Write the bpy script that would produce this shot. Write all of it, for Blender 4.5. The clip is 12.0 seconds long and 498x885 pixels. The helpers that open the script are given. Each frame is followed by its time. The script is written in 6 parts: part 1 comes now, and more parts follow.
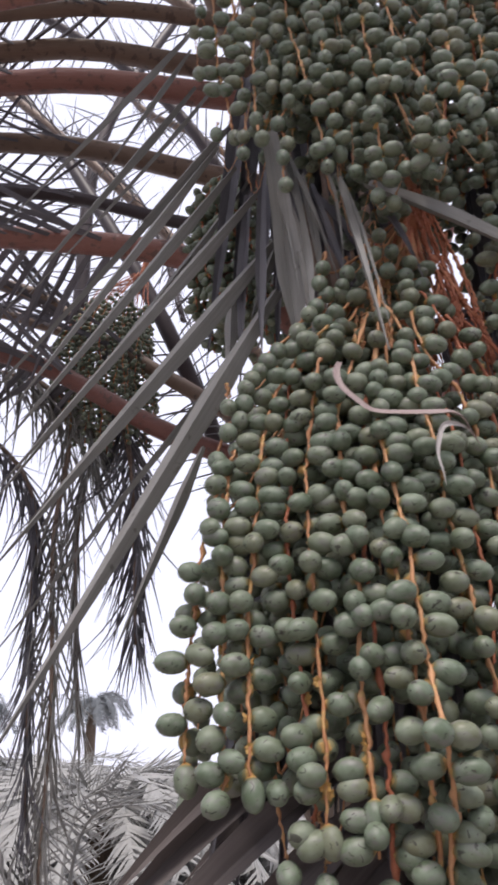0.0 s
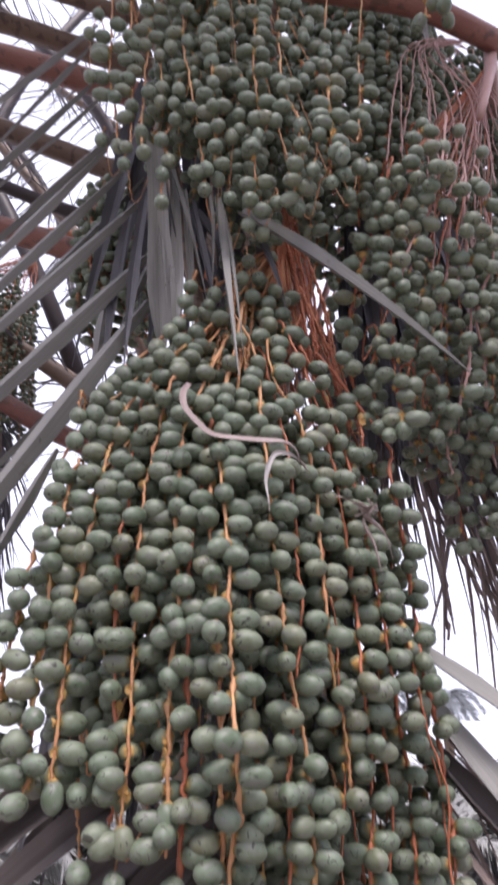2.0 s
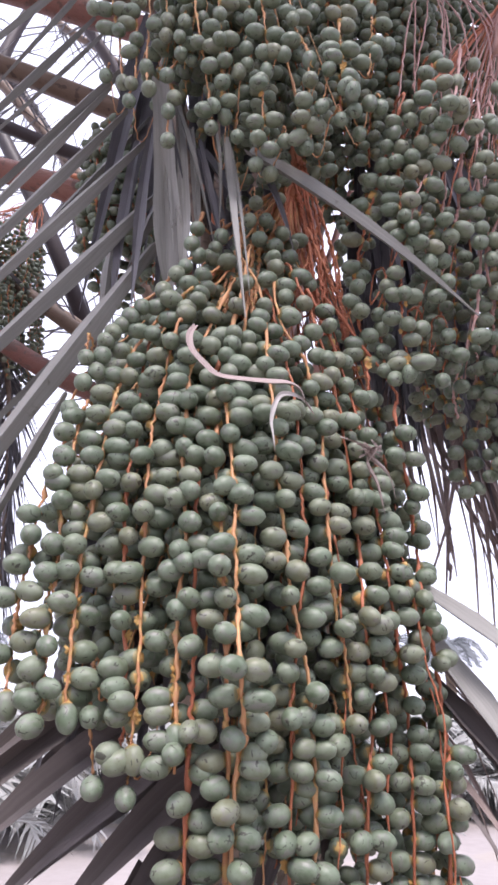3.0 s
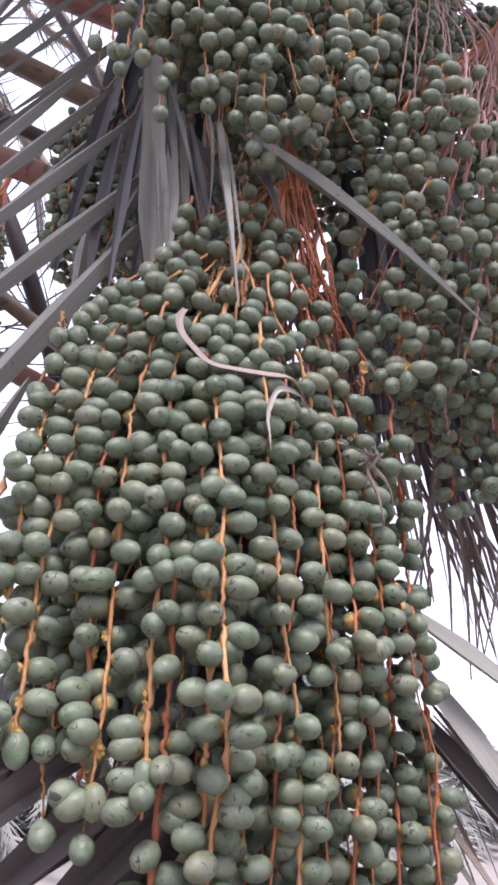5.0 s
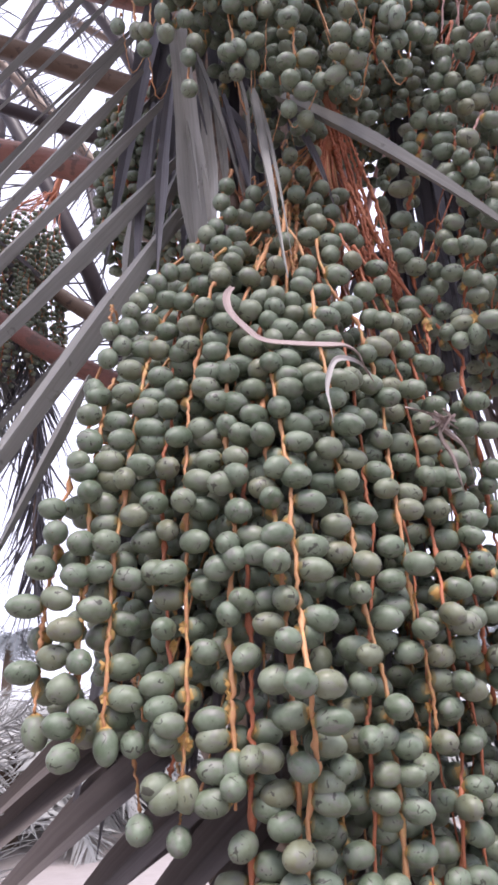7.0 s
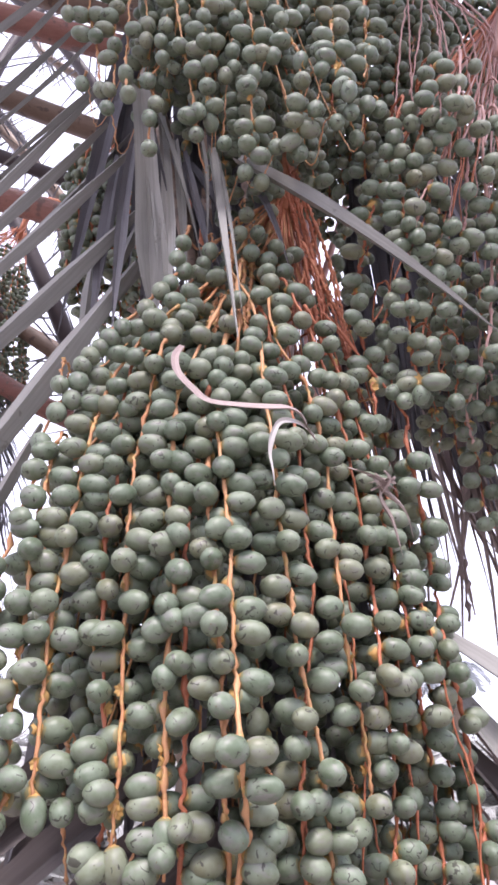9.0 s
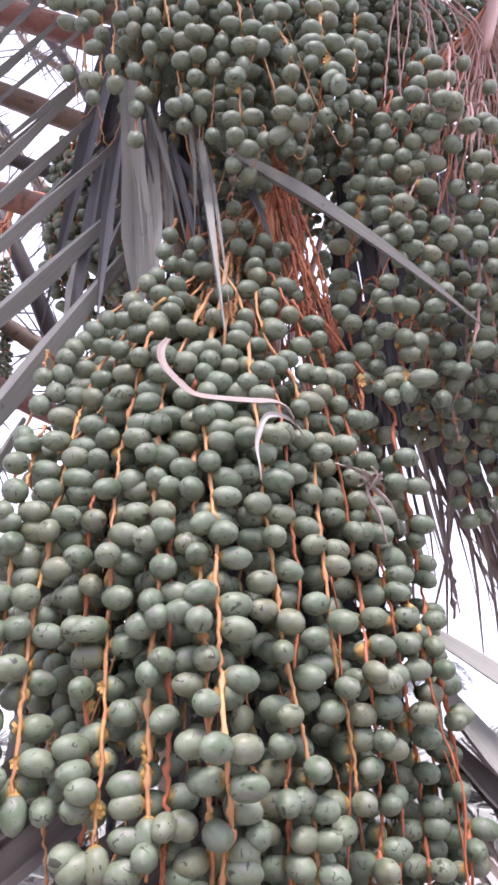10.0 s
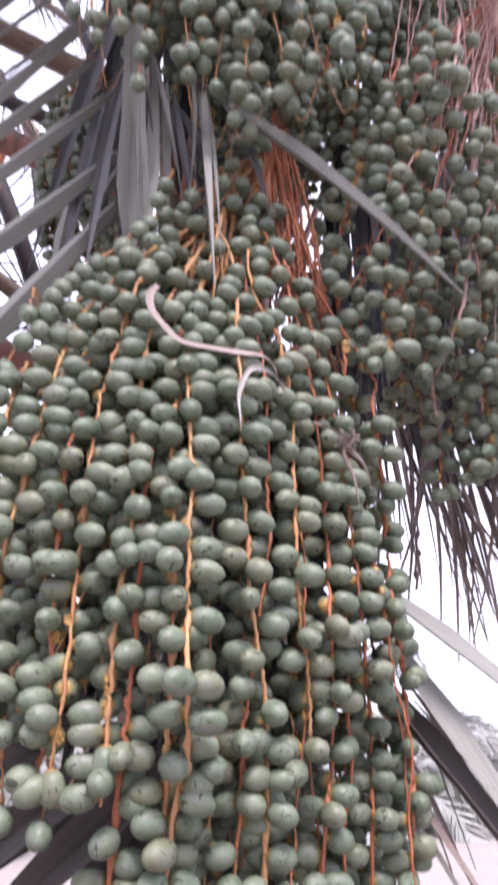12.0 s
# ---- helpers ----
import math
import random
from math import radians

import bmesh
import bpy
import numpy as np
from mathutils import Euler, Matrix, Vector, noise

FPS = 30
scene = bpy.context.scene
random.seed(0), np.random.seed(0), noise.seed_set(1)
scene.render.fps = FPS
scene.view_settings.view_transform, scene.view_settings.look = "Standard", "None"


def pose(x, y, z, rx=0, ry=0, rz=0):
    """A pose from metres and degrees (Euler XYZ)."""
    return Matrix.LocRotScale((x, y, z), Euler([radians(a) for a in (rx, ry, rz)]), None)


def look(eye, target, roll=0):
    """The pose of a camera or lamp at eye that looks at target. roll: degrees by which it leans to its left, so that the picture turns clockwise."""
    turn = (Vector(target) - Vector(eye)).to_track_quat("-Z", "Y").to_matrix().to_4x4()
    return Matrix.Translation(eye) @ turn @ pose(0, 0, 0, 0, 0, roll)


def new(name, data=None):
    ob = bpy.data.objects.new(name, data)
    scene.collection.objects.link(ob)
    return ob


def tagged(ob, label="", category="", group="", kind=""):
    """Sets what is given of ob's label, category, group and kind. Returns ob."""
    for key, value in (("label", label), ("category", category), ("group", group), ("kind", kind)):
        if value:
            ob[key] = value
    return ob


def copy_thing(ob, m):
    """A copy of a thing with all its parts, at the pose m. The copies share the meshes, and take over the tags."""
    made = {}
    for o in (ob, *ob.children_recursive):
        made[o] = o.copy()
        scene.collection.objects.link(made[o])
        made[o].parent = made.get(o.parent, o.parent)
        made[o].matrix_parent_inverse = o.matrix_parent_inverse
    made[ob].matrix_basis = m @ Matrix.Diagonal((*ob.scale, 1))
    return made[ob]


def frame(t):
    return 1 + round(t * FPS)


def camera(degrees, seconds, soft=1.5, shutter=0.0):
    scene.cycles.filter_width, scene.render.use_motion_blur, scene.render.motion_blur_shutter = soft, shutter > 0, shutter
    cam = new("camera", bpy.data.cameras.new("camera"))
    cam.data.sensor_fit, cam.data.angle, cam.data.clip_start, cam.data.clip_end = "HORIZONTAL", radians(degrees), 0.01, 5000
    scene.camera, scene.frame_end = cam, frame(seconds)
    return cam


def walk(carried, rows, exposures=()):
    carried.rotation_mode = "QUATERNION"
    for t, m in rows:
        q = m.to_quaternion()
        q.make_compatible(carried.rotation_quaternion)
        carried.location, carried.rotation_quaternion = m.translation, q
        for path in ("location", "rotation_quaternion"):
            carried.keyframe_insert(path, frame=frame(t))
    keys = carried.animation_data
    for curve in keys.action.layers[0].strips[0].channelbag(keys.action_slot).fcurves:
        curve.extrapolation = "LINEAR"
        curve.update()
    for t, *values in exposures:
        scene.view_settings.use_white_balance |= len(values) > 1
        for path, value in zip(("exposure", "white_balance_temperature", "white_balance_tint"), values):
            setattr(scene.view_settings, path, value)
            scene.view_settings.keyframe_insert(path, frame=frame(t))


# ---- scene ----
cam = camera(40.5, 12.0, soft=3.0, shutter=0.5)
METRES, EYE, TILT, LEAN, TURN = 0.4, 1.4, 27.0, 0.0, 0.0
ROWS = [
    (0.0, 0.0, 0.0, 0.0, -0.0, 0.0, 0.0),
    (0.5, 0.0638, -0.0121, 0.0248, -1.2, 0.95, 1.67),
    (1.0, 0.0688, -0.0301, 0.0442, -4.46, 2.61, -2.58),
    (1.5, 0.1199, -0.1015, 0.0981, -7.02, 3.53, -5.65),
    (2.0, 0.1177, -0.0819, 0.0599, -8.97, -0.01, -4.97),
    (2.5, 0.1133, -0.0965, 0.0106, -9.23, -2.52, -4.69),
    (3.0, 0.1232, -0.1051, 0.034, -8.23, -4.14, -5.13),
    (3.5, 0.0987, -0.0728, 0.0471, -8.51, -3.61, -5.04),
    (5.5, 0.0819, 0.0731, -0.0043, -7.37, -1.2, -5.03),
    (6.0, 0.0753, 0.0844, -0.0136, -5.81, -2.15, -2.73),
    (6.5, 0.1168, 0.1125, -0.0426, -5.94, -4.38, -1.87),
    (7.0, 0.1084, 0.1176, -0.0252, -6.02, -4.73, -2.43),
    (7.5, 0.116, 0.1038, 0.0046, -8.07, -4.1, -4.44),
    (9.5, 0.1438, 0.1141, 0.0235, -10.41, -2.29, -4.32),
    (10.0, 0.1509, 0.111, 0.0256, -9.98, -1.85, -4.29),
    (10.5, 0.1231, 0.0937, 0.0396, -11.28, -0.91, -6.02),
    (11.0, 0.0919, 0.0542, 0.0716, -12.04, 1.1, -8.53),
    (11.5, 0.1008, 0.0318, 0.0267, -11.85, 1.29, -9.24),
    (12.0, 0.1451, 0.0967, -0.0276, -11.83, -3.59, -8.73),
]
PATH = [(t, pose(0, 0, EYE, TILT, LEAN, TURN) @ pose(METRES * x, METRES * y, METRES * z, 90 + pitch, roll, yaw)) for t, x, y, z, yaw, pitch, roll in ROWS]
PATH += [(3.7, look((0.039, -0.027, 1.403), (0.451, 1.779, 2.156), 0.9)), (5.3, look((0.024, 0.037, 1.401), (0.453, 1.795, 2.251), 2.6)), (9.3, look((0.061, 0.027, 1.430), (0.379, 1.813, 2.272), -0.9))]
walk(cam, sorted(PATH, key=lambda row: row[0]),
     exposures=[(0.0, -0.02, 6440, 17), (0.5, -0.24, 6420, 17), (1.5, 0.07, 6320, 20), (2.0, 0.32, 6240, 22), (2.5, 0.72, 6170, 22), (3.5, 0.69, 6160, 22), (5.5, 0.60, 6180, 20), (6.5, 0.61, 6180, 22), (7.5, 0.71, 6180, 23), (9.5, 1.0, 6170, 24), (11.0, 1.0, 6150, 24), (12.0, 0.88, 6170, 24)])

# ---- world and sun: a bright overcast sky ----
world = bpy.data.worlds.new("overcast_sky")
scene.world = world
world.use_nodes = True
wn, wl = world.node_tree.nodes, world.node_tree.links
bg = wn["Background"]
sky = wn.new("ShaderNodeTexSky")
sky.sky_type, sky.sun_disc = "NISHITA", False
sky.sun_elevation, sky.sun_rotation = radians(63), radians(190)
sky.air_density, sky.dust_density = 1.0, 3.0
cloud = wn.new("ShaderNodeMix")
cloud.data_type = "RGBA"
cloud.inputs[0].default_value = 0.8
cloud.inputs[7].default_value = (15.5, 16.0, 18.0, 1)
wl.new(sky.outputs[0], cloud.inputs[6])
wl.new(cloud.outputs[2], bg.inputs[0])
bg.inputs[1].default_value = 0.080
sun = new("sun", bpy.data.lights.new("sun", "SUN"))
sun.data.energy, sun.data.angle, sun.data.color = 3.5, radians(20), (1.0, 0.95, 0.87)
sun.matrix_world = look((-0.3, -2.1, 7.4), (0.2, 0.8, 1.6))


# ---- materials ----
def material(name):
    m = bpy.data.materials.new(name)
    m.use_nodes = True
    nt = m.node_tree
    return m, nt.nodes, nt.links, nt.nodes["Principled BSDF"]


def noise_node(n, l, vec, scale, detail=4.0, rough=0.55):
    k = n.new("ShaderNodeTexNoise")
    k.inputs["Scale"].default_value, k.inputs["Detail"].default_value, k.inputs["Roughness"].default_value = scale, detail, rough
    if vec is not None:
        l.new(vec, k.inputs["Vector"])
    return k.outputs[0]


def ramp_node(n, l, fac, stops):
    k = n.new("ShaderNodeValToRGB")
    els = k.color_ramp.elements
    while len(els) < len(stops):
        els.new(0.5)
    for e, (p, c) in zip(els, stops):
        e.position, e.color = p, (*c, 1) if len(c) == 3 else c
    l.new(fac, k.inputs[0])
    return k.outputs[0]


def mix_node(n, l, fac, a, b, blend="MIX"):
    k = n.new("ShaderNodeMix")
    k.data_type, k.blend_type = "RGBA", blend
    for socket, v in ((k.inputs[0], fac), (k.inputs[6], a), (k.inputs[7], b)):
        if isinstance(v, (int, float)):
            socket.default_value = v
        elif isinstance(v, tuple):
            socket.default_value = (*v, 1)
        else:
            l.new(v, socket)
    return k.outputs[2]


def math_node(n, l, op, a, b=0.0):
    k = n.new("ShaderNodeMath")
    k.operation = op
    for socket, v in zip(k.inputs, (a, b)):
        if isinstance(v, (int, float)):
            socket.default_value = v
        else:
            l.new(v, socket)
    return k.outputs[0]


def bump_node(n, l, height, strength, distance, bsdf):
    k = n.new("ShaderNodeBump")
    k.inputs["Strength"].default_value, k.inputs["Distance"].default_value = strength, distance
    l.new(height, k.inputs["Height"])
    l.new(k.outputs[0], bsdf.inputs["Normal"])


def any_random(n, l):
    """One random number for an object or for a loose piece of a joined mesh."""
    oi, geo = n.new("ShaderNodeObjectInfo"), n.new("ShaderNodeNewGeometry")
    return math_node(n, l, "FRACT", math_node(n, l, "ADD", oi.outputs["Random"], geo.outputs["Random Per Island"]))


def shifted_coords(n, l, rnd):
    tc, cmb, add = n.new("ShaderNodeTexCoord"), n.new("ShaderNodeCombineXYZ"), n.new("ShaderNodeVectorMath")
    for i, f in enumerate((7.0, 13.0, 29.0)):
        l.new(math_node(n, l, "MULTIPLY", rnd, f), cmb.inputs[i])
    l.new(tc.outputs["Object"], add.inputs[0])
    l.new(cmb.outputs[0], add.inputs[1])
    return add.outputs[0]


def date_skin_material():
    m, n, l, b = material("green_date_skin")
    rnd = any_random(n, l)
    co = shifted_coords(n, l, rnd)
    hue = ramp_node(n, l, rnd, [(0.0, (0.082, 0.113, 0.066)), (0.4, (0.106, 0.140, 0.086)), (0.75, (0.130, 0.154, 0.094)), (1.0, (0.156, 0.158, 0.092))])
    bloom = ramp_node(n, l, noise_node(n, l, co, 90, 3), [(0.35, (0, 0, 0)), (0.75, (1, 1, 1))])
    waxy = mix_node(n, l, math_node(n, l, "MULTIPLY", bloom, 0.55), hue, (0.278, 0.326, 0.252))
    mp = n.new("ShaderNodeMapping")
    mp.inputs["Scale"].default_value = (1.0, 1.0, 0.35)
    l.new(co, mp.inputs["Vector"])
    band = ramp_node(n, l, noise_node(n, l, mp.outputs[0], 170, 3, 0.6), [(0.52, (0, 0, 0)), (0.66, (1, 1, 1))])
    mauve = mix_node(n, l, math_node(n, l, "MULTIPLY", band, 0.7), waxy, (0.178, 0.172, 0.158))
    curl = noise_node(n, l, co, 110, 1, 0.4)
    line = math_node(n, l, "LESS_THAN", math_node(n, l, "ABSOLUTE", math_node(n, l, "SUBTRACT", curl, 0.5)), 0.024)
    where = math_node(n, l, "GREATER_THAN", noise_node(n, l, co, 130, 2, 0.5), 0.575)
    worn = mix_node(n, l, math_node(n, l, "MULTIPLY", math_node(n, l, "MULTIPLY", line, where), 0.85), mauve, (0.03, 0.026, 0.02))
    v = n.new("ShaderNodeTexVoronoi")
    v.inputs["Scale"].default_value = 150
    l.new(co, v.inputs["Vector"])
    dots = ramp_node(n, l, v.outputs["Distance"], [(0.05, (1, 1, 1)), (0.11, (0, 0, 0))])
    final = mix_node(n, l, math_node(n, l, "MULTIPLY", dots, 0.6), worn, (0.05, 0.04, 0.025))
    l.new(final, b.inputs["Base Color"])
    rough = n.new("ShaderNodeMapRange")
    rough.inputs[3].default_value, rough.inputs[4].default_value = 0.43, 0.62
    l.new(bloom, rough.inputs[0])
    l.new(rough.outputs[0], b.inputs["Roughness"])
    b.inputs["Specular IOR Level"].default_value = 0.5
    b.inputs["Subsurface Weight"].default_value = 0.0
    bump_node(n, l, noise_node(n, l, co, 160, 5), 0.25, 0.0015, b)
    return m


def tinted_material(name, stops, scale, rough, bump, dist, stretch=None, spec=0.3, translucent=0.0, spots=None, ribs=False):
    """Random tint by piece, fine noise over it, optional lengthwise grain, spots and light let through."""
    m, n, l, b = material(name)
    rnd = any_random(n, l)
    co = shifted_coords(n, l, rnd)
    if stretch:
        mp = n.new("ShaderNodeMapping")
        mp.inputs["Scale"].default_value = stretch
        l.new(co, mp.inputs["Vector"])
        co2 = mp.outputs[0]
    elif ribs:
        um, sh = n.new("ShaderNodeUVMap"), n.new("ShaderNodeVectorMath")
        um.uv_map = "along"
        mp = n.new("ShaderNodeMapping")
        mp.inputs["Scale"].default_value = (11.0, 0.22, 1.0)
        l.new(um.outputs[0], mp.inputs["Vector"])
        cm = n.new("ShaderNodeCombineXYZ")
        l.new(math_node(n, l, "MULTIPLY", rnd, 37.0), cm.inputs[2])
        l.new(mp.outputs[0], sh.inputs[0])
        l.new(cm.outputs[0], sh.inputs[1])
        co2 = sh.outputs[0]
    else:
        co2 = co
    grain = noise_node(n, l, co2, 1.0 if ribs else scale, 5, 0.6)
    broad = noise_node(n, l, co, scale * 0.13, 3)
    t = math_node(n, l, "ADD", math_node(n, l, "MULTIPLY", rnd, 0.40), math_node(n, l, "ADD", math_node(n, l, "MULTIPLY", grain, 0.8 if ribs else 0.45), math_node(n, l, "MULTIPLY", broad, 0.4)))
    t = math_node(n, l, "SUBTRACT", t, 0.30 if ribs else 0.15)
    col = ramp_node(n, l, t, stops)
    if spots:
        s = ramp_node(n, l, noise_node(n, l, co, spots[0], 3), [(spots[1], (0, 0, 0)), (spots[1] + 0.06, (1, 1, 1))])
        col = mix_node(n, l, math_node(n, l, "MULTIPLY", s, spots[2]), col, spots[3])
    l.new(col, b.inputs["Base Color"])
    b.inputs["Roughness"].default_value = rough
    b.inputs["Specular IOR Level"].default_value = spec
    bump_node(n, l, grain, bump, dist, b)
    if translucent:
        tr, mx = n.new("ShaderNodeBsdfTranslucent"), n.new("ShaderNodeMixShader")
        l.new(col, tr.inputs["Color"])
        mx.inputs[0].default_value = translucent
        out = n["Material Output"]
        l.new(b.outputs[0], mx.inputs[1])
        l.new(tr.outputs[0], mx.inputs[2])
        l.new(mx.outputs[0], out.inputs["Surface"])
    return m


DATE_SKIN = date_skin_material()
DATE_BASE = tinted_material("date_base_skin", [(0.0, (0.15, 0.155, 0.085)), (0.5, (0.215, 0.195, 0.10)), (1.0, (0.30, 0.245, 0.115))], 300, 0.5, 0.2, 0.001)
CALYX = tinted_material("date_calyx", [(0.0, (0.34, 0.18, 0.06)), (0.5, (0.50, 0.30, 0.10)), (1.0, (0.60, 0.42, 0.18))], 300, 0.6, 0.4, 0.001)
SCAR = tinted_material("date_tip_scar", [(0.0, (0.07, 0.06, 0.04)), (1.0, (0.20, 0.18, 0.12))], 300, 0.7, 0.3, 0.001)
STRAND = tinted_material("date_strand", [(0.0, (0.40, 0.175, 0.085)), (0.5, (0.53, 0.27, 0.135)), (1.0, (0.61, 0.365, 0.195))], 240, 0.55, 0.6, 0.0015, spots=(75, 0.56, 0.65, (0.55, 0.37, 0.14)))
STRAND_RED = tinted_material("date_strand_red", [(0.0, (0.27, 0.080, 0.045)), (0.5, (0.43, 0.150, 0.080)), (1.0, (0.54, 0.245, 0.130))], 240, 0.55, 0.6, 0.0015, spots=(75, 0.58, 0.6, (0.20, 0.065, 0.035)))
STRAND_PINK = tinted_material("date_strand_pink", [(0.0, (0.30, 0.150, 0.130)), (0.5, (0.45, 0.265, 0.235)), (1.0, (0.57, 0.40, 0.37))], 240, 0.5, 0.4, 0.001)
LEAF = tinted_material("palm_leaflet", [(0.0, (0.162, 0.157, 0.145)), (0.5, (0.270, 0.263, 0.244)), (1.0, (0.398, 0.388, 0.364))], 60, 0.55, 0.35, 0.001, ribs=True, translucent=0.12, spots=(45, 0.66, 0.5, (0.06, 0.05, 0.035)))
LEAF_DARK = tinted_material("palm_leaflet_dark", [(0.0, (0.080, 0.075, 0.084)), (0.5, (0.147, 0.141, 0.154)), (1.0, (0.24, 0.233, 0.25))], 30, 0.6, 0.3, 0.001, ribs=True, translucent=0.15)
LEAF_DRY = tinted_material("palm_leaflet_dry", [(0.0, (0.15, 0.105, 0.10)), (0.5, (0.29, 0.225, 0.205)), (1.0, (0.45, 0.385, 0.35))], 70, 0.65, 0.4, 0.001, ribs=True, translucent=0.12)
STRIP_PINK = tinted_material("dry_strip_pink", [(0.0, (0.22, 0.16, 0.15)), (0.5, (0.36, 0.28, 0.265)), (1.0, (0.52, 0.44, 0.42))], 70, 0.55, 0.4, 0.001, ribs=True, translucent=0.1)
STRIP_PALE = tinted_material("dry_strip_pale", [(0.0, (0.30, 0.27, 0.245)), (0.5, (0.49, 0.46, 0.43)), (1.0, (0.66, 0.63, 0.60))], 70, 0.55, 0.4, 0.001, ribs=True, translucent=0.1)
# brown leaflet with the shade of its underside put into the colour
LEAF_BROWN_SHADED = tinted_material("palm_leaflet_brown_shaded", [(0.0, (0.085, 0.070, 0.066)), (0.5, (0.150, 0.128, 0.122)), (1.0, (0.235, 0.205, 0.195))], 50, 0.6, 0.35, 0.001, ribs=True, translucent=0.06)
RACHIS = tinted_material("palm_rachis_red", [(0.0, (0.10, 0.040, 0.032)), (0.5, (0.21, 0.085, 0.066)), (1.0, (0.33, 0.165, 0.13))], 45, 0.45, 0.6, 0.003, stretch=(0.5, 6.0, 6.0), spec=0.45, spots=(40, 0.57, 0.65, (0.085, 0.055, 0.045)))
RACHIS_BROWN = tinted_material("palm_rachis_brown", [(0.0, (0.10, 0.066, 0.050)), (0.5, (0.195, 0.138, 0.104)), (1.0, (0.30, 0.225, 0.175))], 45, 0.5, 0.4, 0.002, stretch=(0.5, 6.0, 6.0), spots=(40, 0.57, 0.6, (0.06, 0.042, 0.036)))
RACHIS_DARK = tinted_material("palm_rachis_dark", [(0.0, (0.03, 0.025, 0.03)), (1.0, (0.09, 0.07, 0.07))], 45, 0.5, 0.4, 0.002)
BARK = tinted_material("palm_bark", [(0.0, (0.05, 0.035, 0.025)), (0.5, (0.12, 0.09, 0.065)), (1.0, (0.22, 0.17, 0.13))], 30, 0.85, 0.8, 0.01)
# far leaf colour lightened to stand in for haze
FAR_LEAF = tinted_material("haze_paled_far_leaf", [(0.0, (0.26, 0.262, 0.25)), (0.5, (0.34, 0.34, 0.325)), (1.0, (0.43, 0.425, 0.41))], 6, 0.7, 0.2, 0.01, translucent=0.2)
# blue-grey leaf of the farthest palms, haze and backlight put into the colour
FAR_BLUE = tinted_material("hazy_blue_grey_leaf", [(0.0, (0.10, 0.115, 0.125)), (0.5, (0.16, 0.175, 0.185)), (1.0, (0.23, 0.245, 0.25))], 6, 0.7, 0.2, 0.01, translucent=0.2)
SAND = tinted_material("pale_sand", [(0.0, (0.21, 0.182, 0.174)), (0.5, (0.285, 0.256, 0.244)), (1.0, (0.37, 0.335, 0.325))], 8, 0.9, 0.6, 0.02, spots=(0.8, 0.55, 0.35, (0.30, 0.26, 0.21)))


# ---- builders ----
def link(name, data, parent=None, m=None):
    ob = new(name, data)
    if parent is not None:
        ob.parent = parent
    if m is not None:
        ob.matrix_basis = m
    return ob


def mesh_of(name, verts, faces, mats, smooth=True, mat_ids=None):
    me = bpy.data.meshes.new(name)
    me.from_pydata([tuple(v) for v in verts], [], faces)
    for k in mats:
        me.materials.append(k)
    if smooth:
        me.polygons.foreach_set("use_smooth", [True] * len(me.polygons))
    if mat_ids is not None:
        me.polygons.foreach_set("material_index", mat_ids)
    me.update()
    return me


def smooth_path(points, n):
    """A Catmull-Rom line through the points."""
    p = [np.array(q, float) for q in points]
    p = [2 * p[0] - p[1]] + p + [2 * p[-1] - p[-2]]
    out = []
    for s in np.linspace(0, len(p) - 3 - 1e-6, n):
        i, u = int(s), s - int(s)
        a, b, c, d = p[i:i + 4]
        out.append(0.5 * (2 * b + (c - a) * u + (2 * a - 5 * b + 4 * c - d) * u * u + (3 * b - a - 3 * c + d) * u ** 3))
    return np.array(out)


def side_axes(path):
    """For each point of a path: along, side and up."""
    along = np.gradient(path, axis=0)
    along /= np.linalg.norm(along, axis=1)[:, None] + 1e-9
    ref = np.array([0.0, 0.0, 1.0]) if abs(along[:, 2]).mean() < 0.8 else np.array([0.0, -1.0, 0.0])
    side = np.cross(along, ref)
    side /= np.linalg.norm(side, axis=1)[:, None] + 1e-9
    return along, side, np.cross(side, along)


def tube(name, path, radii, mat, ring=6, flat=1.0, wobble=0.0, rng=None):
    """A closed round bar along a path. flat: its height over its width."""
    path = np.array(path, float)
    _, side, up = side_axes(path)
    verts, faces = [], []
    for i, c in enumerate(path):
        r = radii[i] * (1 + (wobble * rng.uniform(-1, 1) if wobble else 0))
        for k in range(ring):
            a = 2 * math.pi * k / ring
            verts.append(c + side[i] * r * math.cos(a) + up[i] * r * flat * math.sin(a))
    n = len(path)
    for i in range(n - 1):
        for k in range(ring):
            a, b = i * ring + k, i * ring + (k + 1) % ring
            faces.append((a, b, b + ring, a + ring))
    faces.append(tuple(range(ring - 1, -1, -1)))
    faces.append(tuple((n - 1) * ring + k for k in range(ring)))
    return mesh_of(name, verts, faces, [mat])


